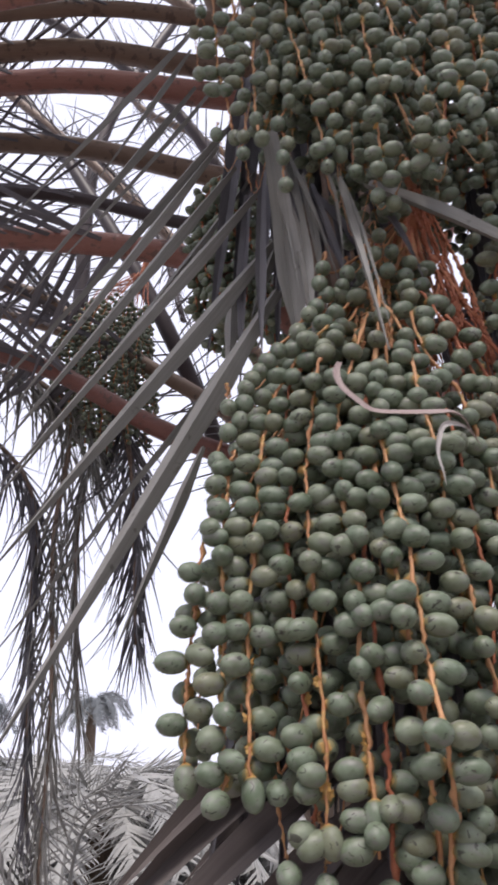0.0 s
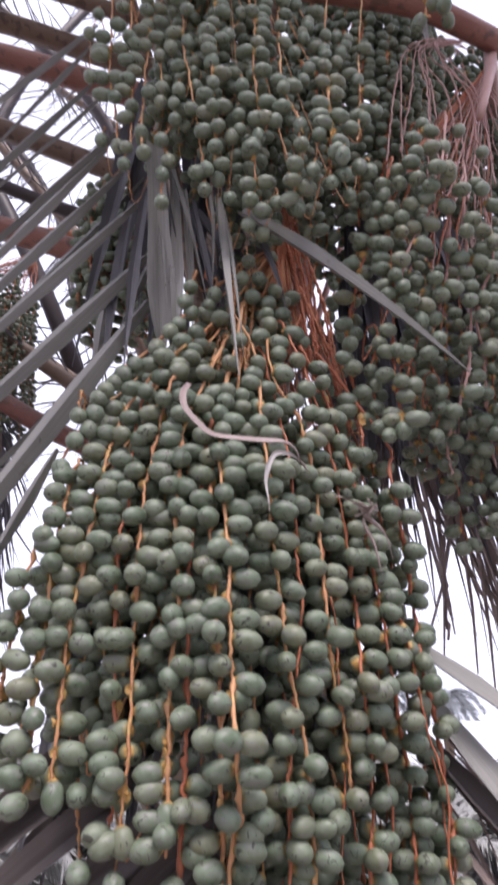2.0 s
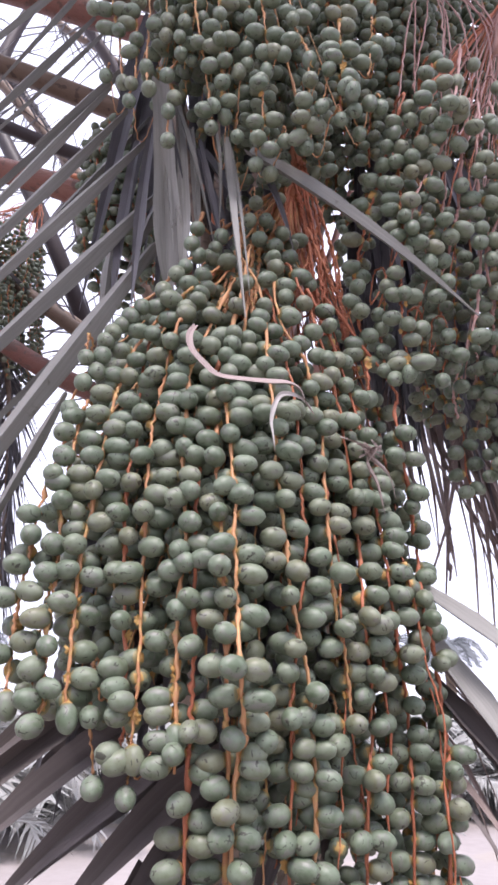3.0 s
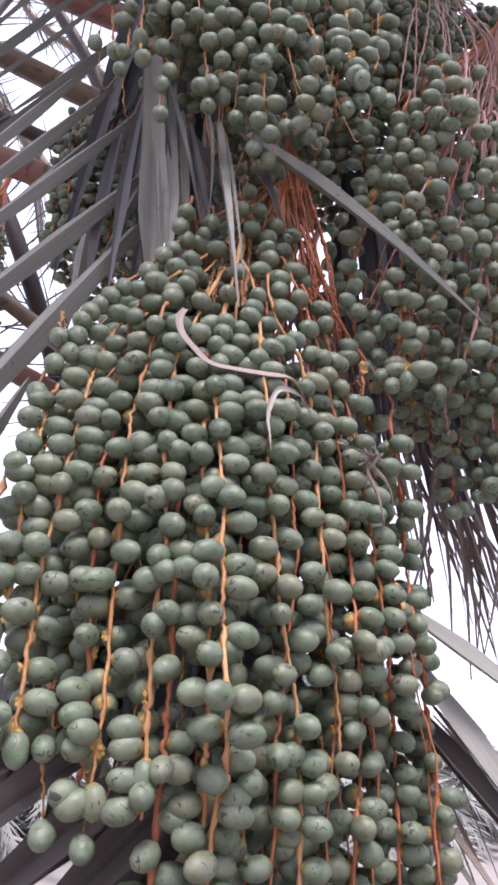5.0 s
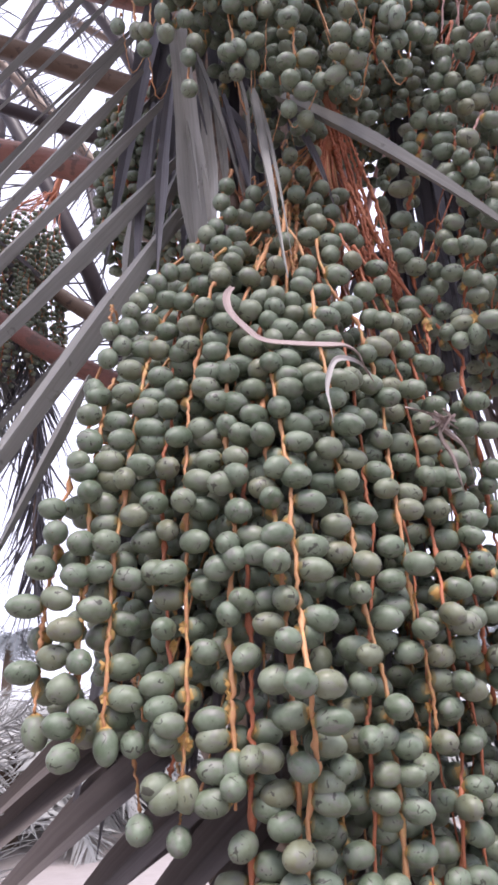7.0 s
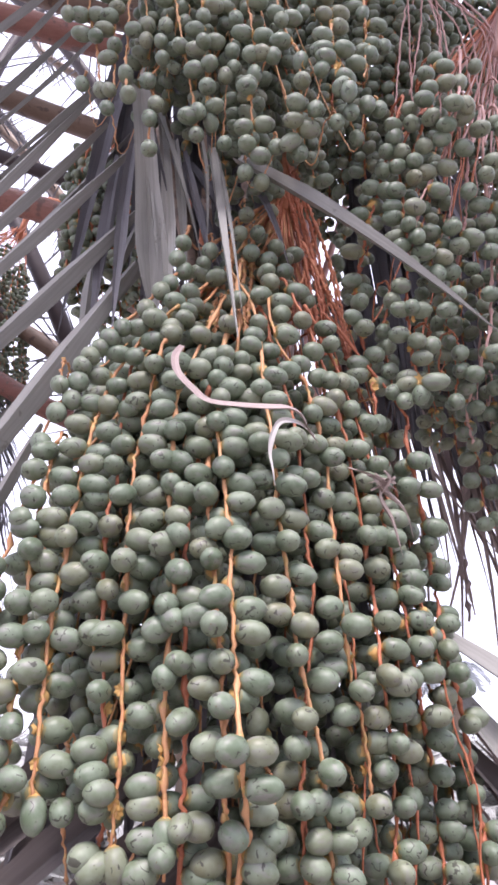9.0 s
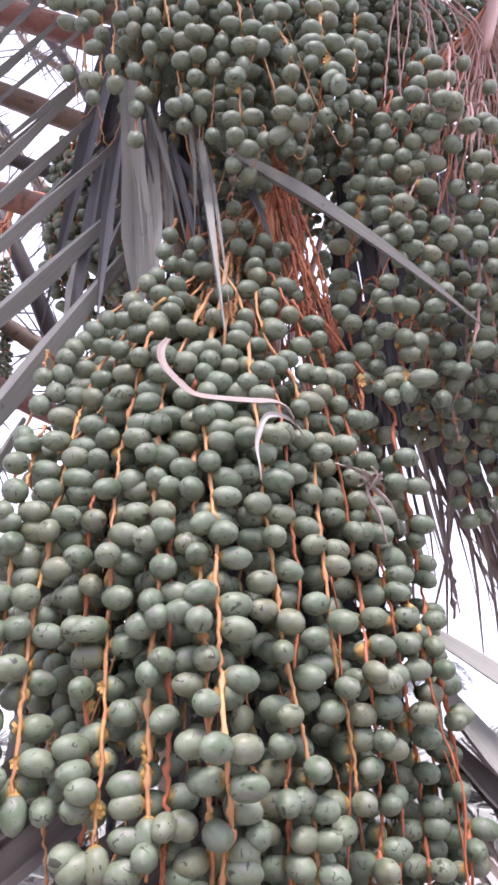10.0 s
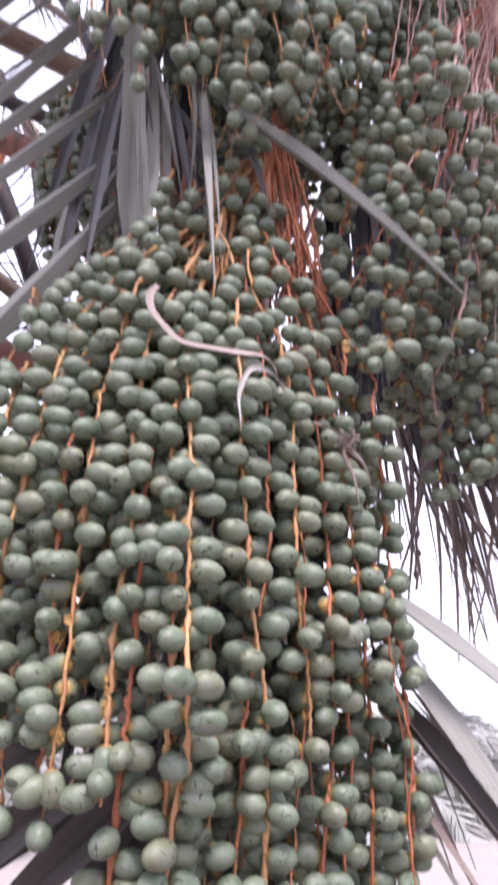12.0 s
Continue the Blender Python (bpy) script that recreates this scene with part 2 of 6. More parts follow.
def blade_mesh(name, path, width, face, mat, fold=0.28, base=0.45, thick=0.0012, widest=0.25, twist=0.0):
    """A folded leaflet along a path: two halves meeting in a keel, thick at the keel, running out to a point.
    face: the way in which its open side looks."""
    path = np.array(path, float)
    along = np.gradient(path, axis=0)
    along /= np.linalg.norm(along, axis=1)[:, None] + 1e-9
    n = len(path)
    verts, faces = [], []
    for i, c in enumerate(path):
        u = i / (n - 1)
        w = (base + (1 - base) * min(1, u / widest)) if u < widest else max(0.02, (1 - (u - widest) / (1 - widest)) ** 0.95)
        w *= width / 2 * (1 + 0.05 * math.sin(9.0 * u + 40 * width) + 0.03 * math.sin(23.0 * u))
        f = np.array(face, float)
        side = np.cross(along[i], f)
        side /= np.linalg.norm(side) + 1e-9
        top = np.cross(side, along[i])
        a = twist * u
        side, top = side * math.cos(a) + top * math.sin(a), top * math.cos(a) - side * math.sin(a)
        verts += [c - side * w + top * w * fold, c - top * w * fold, c + side * w + top * w * fold, c - top * (w * fold + thick)]
    for i in range(n - 1):
        for k in range(4):
            a, b = i * 4 + k, i * 4 + (k + 1) % 4
            faces.append((a, b, b + 4, a + 4))
    faces += [(3, 2, 1, 0), tuple((n - 1) * 4 + k for k in range(4))]
    me = mesh_of(name, verts, faces, [mat], smooth=False)
    length = float(np.linalg.norm(np.diff(path, axis=0), axis=1).sum())
    uv = me.uv_layers.new(name="along")
    across = (0.0, 0.5, 1.0, 0.5)
    uv.data.foreach_set("uv", [c for p in me.polygons for v in p.vertices for c in (across[v % 4], (v // 4) / (n - 1) * length / max(width, 1e-3))])
    return me


def bow(root, tip, sag, n=9):
    """A bent line from root to tip, its middle moved by sag."""
    r, t, s = (np.array(v, float) for v in (root, tip, sag))
    return [(1 - u) ** 2 * r + 2 * u * (1 - u) * ((r + t) / 2 + s * 2) + u * u * t for u in np.linspace(0, 1, n)]


# ---- ground ----
def ground():
    rng = np.random.default_rng(3)
    xs = [-400, -120, -50, -25, -14, -9, -6, -4, -3, -2, -1, 0, 1, 2, 3, 4, 6, 9, 14, 25, 50, 120, 400]
    verts, faces = [], []
    for j, y in enumerate(xs):
        for i, x in enumerate(xs):
            verts.append((x, y + 3, noise.noise((x * 0.31, y * 0.31, 0.0)) * 0.10 if abs(x) + abs(y) < 60 else 0.0))
    k = len(xs)
    for j in range(k - 1):
        for i in range(k - 1):
            faces.append((j * k + i, j * k + i + 1, (j + 1) * k + i + 1, (j + 1) * k + i))
    ob = link("ground", mesh_of("ground", verts, faces, [SAND]))
    tagged(ob, "pale dusty sand floor of the palm grove", "ground", kind="structure")


ground()


# ---- the date bunches ----
def date_mesh(name, length, radius, rings, segs, seed):
    """One unripe date along +z from its calyx: an egg-shaped fruit, a lobed cap at the stem and a dark scar at the tip."""
    rng = np.random.default_rng(seed)
    verts, faces, ids = [(0, 0, 0.0015)], [], []
    lean = rng.uniform(-0.06, 0.06, 2)
    for j in range(1, rings + 1):
        u = j / (rings + 1)
        ang = math.pi * u
        z = length * (0.5 - 0.5 * math.cos(ang))
        r = radius * math.sin(ang) ** 0.86 * (1.05 - 0.13 * u)
        for k in range(segs):
            a = 2 * math.pi * k / segs
            verts.append((r * math.cos(a) + lean[0] * z * u + 0.0004 * math.sin(seed + 3 * u), r * math.sin(a) * (1 + 0.03 * math.sin(seed * 2.1)) + lean[1] * z * u, z))
    verts.append((lean[0] * length, lean[1] * length, length + 0.0006))
    for k in range(segs):
        faces.append((0, 1 + (k + 1) % segs, 1 + k))
        ids.append(3)
    for j in range(rings - 1):
        for k in range(segs):
            a, b = 1 + j * segs + k, 1 + j * segs + (k + 1) % segs
            faces.append((a, b, b + segs, a + segs))
            ids.append(3 if j == 0 and rng.random() < 0.8 else 0)
    last = 1 + (rings - 1) * segs
    for k in range(segs):
        faces.append((last + k, last + (k + 1) % segs, len(verts) - 1))
        ids.append(0)
    cap = len(verts)
    lobes = 8
    verts.append((0, 0, -0.0022))
    for k in range(lobes):
        a = 2 * math.pi * k / lobes
        r = radius * (0.56 if k % 2 else 0.44)
        verts.append((r * math.cos(a), r * math.sin(a), length * 0.048))
    for k in range(lobes):
        faces.append((cap, cap + 1 + (k + 1) % lobes, cap + 1 + k))
        ids.append(1)
    tip = len(verts)
    verts.append((lean[0] * length, lean[1] * length, length + 0.0016))
    for k in range(4):
        a = 2 * math.pi * k / 4
        verts.append((lean[0] * length + 0.0010 * math.cos(a), lean[1] * length + 0.0010 * math.sin(a), length - 0.0002))
    for k in range(4):
        faces.append((tip, tip + 1 + k, tip + 1 + (k + 1) % 4))
        ids.append(2)
    return mesh_of(name, verts, faces, [DATE_SKIN, CALYX, SCAR, DATE_BASE], mat_ids=ids)


DATES = [date_mesh("date", 0.0250, 0.0098, 8, 12, 1), date_mesh("date", 0.0240, 0.0102, 8, 12, 2), date_mesh("date", 0.0262, 0.0099, 8, 12, 3), date_mesh("date", 0.0246, 0.0096, 8, 12, 5)]
DATES_FAR = [date_mesh("date", 0.0255, 0.0105, 5, 8, 4)]


def calyx_mesh():
    """The lobed yellow cup that stays on the strand where a fruit has dropped."""
    verts, faces = [(0, 0, -0.001)], []
    for k in range(12):
        a = 2 * math.pi * k / 12
        r, z = ((0.0052, 0.0034) if k % 2 else (0.0040, 0.0022))
        verts.append((r * math.cos(a), r * math.sin(a), z))
    verts.append((0, 0, 0.0012))
    for k in range(12):
        faces += [(0, 1 + (k + 1) % 12, 1 + k), (13, 1 + k, 1 + (k + 1) % 12)]
    return mesh_of("empty_calyx", verts, faces, [CALYX], smooth=False)


EMPTY_CALYX = calyx_mesh()


def mesh_arrays(me):
    v = np.array([x.co[:] for x in me.vertices])
    return v, [tuple(p.vertices) for p in me.polygons], [p.material_index for p in me.polygons]


def towards(d, rng):
    """A turn whose z axis is d, spun at random."""
    return Vector(d).to_track_quat("Z", "Y").to_matrix().to_4x4() @ Matrix.Rotation(rng.uniform(0, 6.28), 4, "Z")


def joined_dates(name, poses, meshes, parent, label):
    verts, faces, ids, base = [], [], [], 0
    parts = [mesh_arrays(m) for m in meshes]
    for i, m in enumerate(poses):
        v, f, k = parts[i % len(parts)]
        w = v @ np.array(m.to_3x3()).T + np.array(m.translation)
        verts.append(w)
        faces += [tuple(a + base for a in q) for q in f]
        ids += k
        base += len(v)
    ob = link(name, mesh_of(name, np.concatenate(verts), faces, [DATE_SKIN, CALYX, SCAR, DATE_BASE], mat_ids=ids), parent)
    tagged(ob, label, kind="stuff")


def even(count, rng):
    """Azimuths all round, unevenly spaced."""
    return [360 * (i + rng.uniform(-0.28, 0.28)) / count for i in range(count)]


def date_bunch(label, centre, tops, shells, seed, stalk, start, end, mats=(STRAND, STRAND_RED), meshes=DATES, singles=300, step=0.0235, clear=0.0178, strand_r=0.0017, size=1.0, stalk_r=(0.017, 0.011), cover=0.22, grow=((0.0, 1.0), (4.0, 1.0)), stalk_mat=None, placed=()):
    """A hanging bunch. tops: rows of (z, middle x, middle y, half width, half depth) from the apex down;
    shells: (share of the outline, azimuths of the strands or their number); start and end give the z where a strand's
    fruit begins and where it stops;
    placed: strands set to fit the camera's view, each (material, path, fruit as (z, turn, tilt), z where it runs out)."""
    rng = np.random.default_rng(seed)
    thing = link("date_bunch", None, m=Matrix.Translation(centre))
    tagged(thing, label, "date bunch", group="date bunches on the palm")
    org = np.array(centre)
    tz = np.array(tops)[::-1]
    top = tops[0][0]

    def outline(z):
        return [np.interp(z, tz[:, 0], tz[:, k]) for k in range(1, 5)]

    centres = np.zeros((0, 3))
    made = []
    apex = np.array((tops[0][1], tops[0][2], top))
    for mat, points, hung, onward in placed:
        run = [np.array(p) for p in points]
        if onward and onward < run[-1][2]:
            run.append(run[-1] + np.array((0.004 * rng.uniform(-1, 1), 0.028, onward - run[-1][2])))
        head = [apex, run[0] + np.array((math.copysign(0.03, apex[0] - run[0][0]), 0.07, 0.035)), run[0] + np.array((0, 0.03, 0.014))] if len(hung) else [run[0] + (run[0] - run[1]) * 0.8]
        path = smooth_path(head + run, 110)
        path[:, :2] += rng.normal(0, 0.0007, (110, 2))
        r0 = strand_r * rng.uniform(0.95, 1.2) * (0.65 if 0 < len(hung) < 8 else 1.1 if len(hung) else 1.3)
        radii = r0 * (0.95 + rng.uniform(-0.12, 0.16, 110) + 0.75 * (rng.random(110) < 0.14))
        radii[-6:] *= np.linspace(1, 0.6, 6)
        proud = np.array((0, 0.0025 if len(hung) >= 8 and size < 1 else -0.003, 0))
        strand = link("strand", tube("strand", path - org - proud, radii, mat, ring=6, wobble=0.12, rng=rng), thing)
        hung, side = list(hung), 1
        last = min([h[0] for h in hung] + [run[0][2]]) - 0.014
        while onward and last > onward:
            hung.append((last, -90 + side * rng.uniform(25, 130), rng.uniform(-25, -5)))
            last, side = last - rng.uniform(0.010, 0.019), -side
        fruits = []
        for z, turn, tilt in hung:
            p = path[np.argmin(np.abs(path[:, 2] - z) + 0.02 * (np.arange(110) < 12))]
            az, el = math.radians(turn), math.radians(tilt)
            d = np.array([math.cos(az) * math.cos(el), math.sin(az) * math.cos(el), math.sin(el)])
            c = p + d * (r0 + 0.0122 * size)
            if len(centres) and np.linalg.norm(centres - c, axis=1).min() < 0.0085:
                continue
            centres = np.vstack([centres, c])
            k = size * np.interp(z, [g[0] for g in grow], [g[1] for g in grow]) * rng.uniform(0.96, 1.08)
            lie = np.array((1.8 * d[0], d[1], 0.6 * d[2] - 0.05)) if abs(tilt) < 60 else d
            lie /= np.linalg.norm(lie)
            m = Matrix.Translation(c - lie * 0.0122 * k - org) @ towards(lie, rng) @ Matrix.Diagonal((k * rng.uniform(0.95, 1.05), k, k * rng.uniform(0.94, 1.08), 1))
            fruits.append((c, m))
        if len(hung) > 15 and singles >= 300:
            for z in rng.uniform(path[-1][2], path[-1][2] + 0.11, 3):
                p, az = path[np.argmin(np.abs(path[:, 2] - z))], math.radians(-90 + rng.uniform(-110, 110))
                d = np.array((math.cos(az), math.sin(az), -0.2))
                link("empty_calyx", EMPTY_CALYX, strand, Matrix.Translation(p + d * r0 * 0.9 - org) @ towards(d, rng) @ Matrix.Scale(rng.uniform(0.8, 1.15), 4))
        made.append((strand, fruits))
    shown = centres.copy()

    def covered(c):
        """Whether a fruit would stand in front of those set to fit the camera's view."""
        if not len(shown):
            return False
        near = np.hypot(shown[:, 0] - c[0], shown[:, 2] - c[2]) < 0.034
        return bool(near.any()) and c[1] < shown[near, 1].mean() + 0.012

    for level, (share, azimuths, *stop) in enumerate(shells):
        for deg in (even(azimuths, rng) if isinstance(azimuths, int) else azimuths):
            th = math.radians(deg)
            k = share * rng.uniform(0.95, 1.03)
            cx, sy = math.cos(th) * k, math.sin(th) * k
            z1 = stop[0] + rng.uniform(-0.02, 0.03) if stop else end(cx, sy, rng)
            n = 84
            zz = top - (top - z1 + 0.004) * np.linspace(0, 1, n)
            ph, amp = rng.uniform(0, 6.28, 4), rng.uniform(0.0010, 0.0026)
            wide = rng.uniform(0.002, 0.010)
            path = []
            for j, z in enumerate(zz):
                mx, my, a, b = outline(z)
                path.append((mx + a * cx + amp * math.sin(j * 0.55 + ph[0]) + wide * math.sin(j * 0.085 + ph[2]), my + (0.03 if placed else 0.0) - b * sy + amp * math.cos(j * 0.8 + ph[1]) + wide * math.sin(j * 0.1 + ph[3]), z))
            path = np.array(path)
            z0 = start(cx, sy, rng)
            path[:, :2] += rng.normal(0, 0.0007, (n, 2)) * np.clip((z0 - zz) / 0.03, 0, 1)[:, None]
            r0 = strand_r * rng.uniform(0.85, 1.15) * (1.1 if level == 0 else 0.9) * (0.75 if placed else 1.0)
            radii = np.interp(np.linspace(0, 1, n), [0, 0.4, 0.8, 1], [r0 * 1.1, r0 * 1.15, r0, r0 * 0.8]) * (0.85 + np.clip((z0 - zz) / 0.03, 0, 1) * (rng.uniform(-0.05, 0.25, n) + rng.uniform(0.3, 0.8) * (rng.random(n) < 0.22)))
            mat = mats[1] if cx + rng.uniform(-0.1, 0.1) > 0.24 else mats[0]
            strand = link("strand", tube("strand", path - org, radii, mat, ring=6, wobble=0.14, rng=rng), thing)
            fruits = []
            z, side = z0 - rng.uniform(0, step), rng.choice([-1, 1])
            plain = (88, 108, 66, 130, 40) if level == 0 else (60, 95, 25, 130, 0)
            while z > z1 - 0.003:
                p = np.array([np.interp(-z, -path[:, 2], path[:, c]) for c in range(3)])
                big = size * np.interp(z, [g[0] for g in grow], [g[1] for g in grow])
                best, gap = None, -1
                turns = (12, 40, 70, 100) if rng.random() < cover else plain
                for turn in [side * a for a in turns] + [-side * a for a in turns[:3]]:
                    az = math.radians(turn + rng.uniform(-20, 20)) + th
                    el = math.radians(rng.choice([rng.uniform(-25, 12), rng.uniform(-25, 12), rng.uniform(-55, -15)]))
                    d = np.array([math.cos(az) * math.cos(el), -math.sin(az) * math.cos(el), math.sin(el)])
                    c = p + d * (r0 + 0.0142 * big)
                    g = np.linalg.norm(centres - c, axis=1).min() if len(centres) else 1.0
                    if g > gap:
                        best, gap = (c, d), g
                    if g > clear * big * 1.12:
                        break
                dropped = level == 0 and not len(shown) and sy > 0.2 and singles >= 300 and rng.random() < (0.22 if z < z1 + 0.08 else 0.025)
                if dropped:
                    d = best[1]
                    link("empty_calyx", EMPTY_CALYX, strand, Matrix.Translation(p + d * r0 * 0.9 - org) @ towards(d, rng) @ Matrix.Scale(rng.uniform(0.8, 1.15), 4))
                elif gap > clear * big and not covered(best[0]):
                    c, d = best
                    centres = np.vstack([centres, c])
                    s = big * rng.uniform(0.84, 1.07)
                    m = Matrix.Translation(p + d * r0 * 1.05 - org) @ towards(d, rng) @ Matrix.Diagonal((s * rng.uniform(0.95, 1.05), s, s * rng.uniform(0.92, 1.06), 1))
                    fruits.append((c, m))
                side = -side
                z -= step * big / size * rng.uniform(0.40, 0.75)
            if placed and len(fruits) < 5:
                bpy.data.objects.remove(strand)
                continue
            made.append((strand, fruits))
    ordered = sorted(((c[1], si, m) for si, (_, fr) in enumerate(made) for c, m in fr), key=lambda r: r[0])
    for q, (_, si, m) in enumerate(ordered[:singles]):
        link("date", meshes[q % len(meshes)], made[si][0], m)
    if ordered[singles:]:
        joined_dates("date_mass", [m for _, _, m in ordered[singles:]], meshes, thing, "crowded green dates deeper in the bunch")
    path = smooth_path([np.array(p) - org for p in stalk], 14)
    link("stalk", tube("stalk", path, np.linspace(stalk_r[0], stalk_r[1], 14), stalk_mat or mats[1], ring=8, flat=0.7), thing)
    return thing


# the large bunch in front: its strands from the apex down, and the fruit along each
FRONT_STRANDS = []
higher = [(1.936, -145, 38), (1.936, -51, 4), (1.889, -110, -26), (1.870, -144, -20), (1.846, 42, 17), (1.840, -119, -29), (1.825, -176, 4), (1.811, -28, -12), (1.799, -75, -43), (1.796, -159, -19), (1.768, -174, 2), (1.758, -52, -28), (1.739, -138, -26), (1.739, -65, -34), (1.721, 161, 4), (1.707, -173, 1), (1.686, -156, -21), (1.673, -35, -12), (1.663, -50, -20)]
FRONT_STRANDS.append((STRAND, [(0.124, 0.672, 1.936), (0.089, 0.617, 1.861), (0.071, 0.616, 1.840), (0.034, 0.620, 1.785), (0.017, 0.612, 1.728), (0.012, 0.599, 1.690), (0.006, 0.580, 1.614), (0.004, 0.575, 1.579), (-0.001, 0.570, 1.521), (0.000, 0.564, 1.477), (0.000, 0.562, 1.447), (-0.000, 0.559, 1.402)], higher + [(1.642, -30, -11), (1.628, -144, -17), (1.624, 73, 10), (1.610, -41, -22), (1.595, -87, -25), (1.579, 55, 5), (1.561, -34, -20), (1.558, 156, -7), (1.537, -122, -17), (1.528, 60, -2), (1.512, -14, -11), (1.501, 123, 1), (1.491, -134, -16), (1.480, 46, -3), (1.471, 117, -5), (1.447, 38, -7), (1.427, -9, -5), (1.414, 45, -5), (1.405, 94, -6), (1.405, -54, -76)], 0))
FRONT_STRANDS.append((STRAND_RED, [(0.114, 0.667, 1.916), (0.066, 0.619, 1.817), (0.043, 0.623, 1.778), (0.038, 0.599, 1.681), (0.039, 0.590, 1.645), (0.034, 0.582, 1.616), (0.034, 0.578, 1.586), (0.037, 0.574, 1.531), (0.040, 0.571, 1.501), (0.048, 0.565, 1.408), (0.049, 0.566, 1.384), (0.047, 0.567, 1.374)], [(1.726, -61, -7), (1.726, -9, -47), (1.699, -134, -7), (1.685, -72, -16), (1.661, -99, -8), (1.629, -176, -1), (1.602, -77, -13), (1.588, 176, -2), (1.571, -115, -15), (1.551, -76, -12), (1.541, -177, -7), (1.517, -120, -15), (1.478, -105, -15), (1.440, -134, -1), (1.426, -120, -18), (1.397, -112, -8), (1.374, -129, -21)], 0))
higher = [(1.885, -120, -25), (1.856, -123, -22), (1.841, -98, -33), (1.833, -137, -26), (1.819, -112, -34), (1.775, -105, -34), (1.757, 170, -18), (1.753, 103, 15), (1.735, -165, -26), (1.687, -35, -20), (1.668, 64, 13), (1.643, -27, -17), (1.630, -120, -26), (1.611, 60, 8), (1.592, -45, -15)]
FRONT_STRANDS.append((STRAND, [(0.135, 0.670, 1.929), (0.085, 0.609, 1.819), (0.072, 0.594, 1.792), (0.064, 0.594, 1.738), (0.055, 0.586, 1.676), (0.053, 0.578, 1.646), (0.052, 0.561, 1.582), (0.054, 0.561, 1.546), (0.055, 0.559, 1.492), (0.057, 0.554, 1.435), (0.057, 0.554, 1.408), (0.056, 0.556, 1.372)], higher + [(1.572, -98, -22), (1.569, 1, -8), (1.549, 62, 8), (1.538, -66, -16), (1.522, -141, -21), (1.507, 0, -5), (1.496, 149, -7), (1.472, 62, -3), (1.456, -14, -9), (1.447, 117, -9), (1.428, 87, -13), (1.410, -143, -8), (1.397, 97, -14), (1.376, -44, -70), (1.372, -172, -42)], 0))
higher = [(1.819, -116, -29), (1.774, -135, -8), (1.768, -44, -31), (1.754, -138, -31), (1.739, -168, -23), (1.721, -155, -29), (1.701, -179, -12), (1.701, -85, -32), (1.671, -63, -31), (1.661, -128, -25), (1.639, -92, -21), (1.628, 146, 0), (1.610, -63, -19), (1.607, 177, -4), (1.590, -71, -20), (1.586, -133, -20)]
FRONT_STRANDS.append((STRAND, [(0.139, 0.645, 1.895), (0.099, 0.587, 1.768), (0.089, 0.587, 1.737), (0.085, 0.567, 1.633), (0.086, 0.559, 1.601), (0.090, 0.551, 1.556), (0.090, 0.548, 1.536), (0.086, 0.550, 1.487), (0.086, 0.549, 1.472), (0.089, 0.547, 1.432), (0.089, 0.548, 1.411), (0.092, 0.552, 1.355)], higher + [(1.563, -81, -17), (1.554, 99, 2), (1.541, -27, -8), (1.538, -112, -19), (1.523, -86, -21), (1.518, -150, -16), (1.484, -94, -14), (1.462, 112, -10), (1.441, 104, -10), (1.418, 83, -12), (1.413, 179, -7), (1.401, 68, -12), (1.400, 179, -7), (1.397, -98, -77), (1.378, 178, -1), (1.371, -101, -4), (1.363, 179, -8)], 0))
FRONT_STRANDS.append((STRAND_RED, [(0.145, 0.628, 1.853), (0.119, 0.597, 1.751), (0.109, 0.582, 1.672), (0.100, 0.561, 1.588), (0.100, 0.551, 1.520), (0.101, 0.547, 1.446), (0.102, 0.550, 1.407), (0.102, 0.556, 1.377), (0.102, 0.561, 1.351)], [(1.729, -118, -2), (1.708, -154, -9), (1.627, -114, -3), (1.493, -110, -5), (1.473, 110, 1), (1.459, -112, -24), (1.407, 37, -17), (1.390, -98, -11), (1.390, -43, -14), (1.374, 47, -24)], 1.195))
higher = [(1.885, -85, -46), (1.838, -104, -26), (1.798, -86, -34), (1.790, -152, -34), (1.774, -90, -31), (1.759, -107, -39), (1.751, -36, -27), (1.743, -87, -45), (1.712, -97, -31), (1.712, -12, 5), (1.690, -10, 3), (1.675, -6, -7), (1.659, -85, -35), (1.640, -4, -12), (1.620, -24, -23), (1.610, 110, 3), (1.598, 64, 7)]
FRONT_STRANDS.append((STRAND, [(0.161, 0.654, 1.954), (0.133, 0.596, 1.790), (0.126, 0.574, 1.704), (0.129, 0.553, 1.636), (0.133, 0.540, 1.579), (0.132, 0.536, 1.560), (0.133, 0.529, 1.505), (0.136, 0.532, 1.482), (0.135, 0.507, 1.434), (0.142, 0.531, 1.394), (0.145, 0.540, 1.377), (0.139, 0.548, 1.352)], higher + [(1.596, -140, -25), (1.589, -64, -29), (1.569, -6, -14), (1.544, 70, 7), (1.539, -153, -11), (1.534, -8, -8), (1.514, -7, -16), (1.490, 72, -5), (1.482, -9, -15), (1.470, 61, -10), (1.434, -122, -7), (1.431, -11, -9), (1.416, 140, -8), (1.407, -34, -4), (1.394, 30, -3), (1.370, -12, -9), (1.355, -40, 0)], 1.195))
higher = [(1.783, -75, -5), (1.768, -56, -10), (1.697, -118, -10), (1.683, -128, -11), (1.663, 105, 36), (1.643, -131, -9), (1.629, -107, -14), (1.618, 129, 11), (1.591, 123, 18), (1.577, -124, -4), (1.572, -97, -15)]
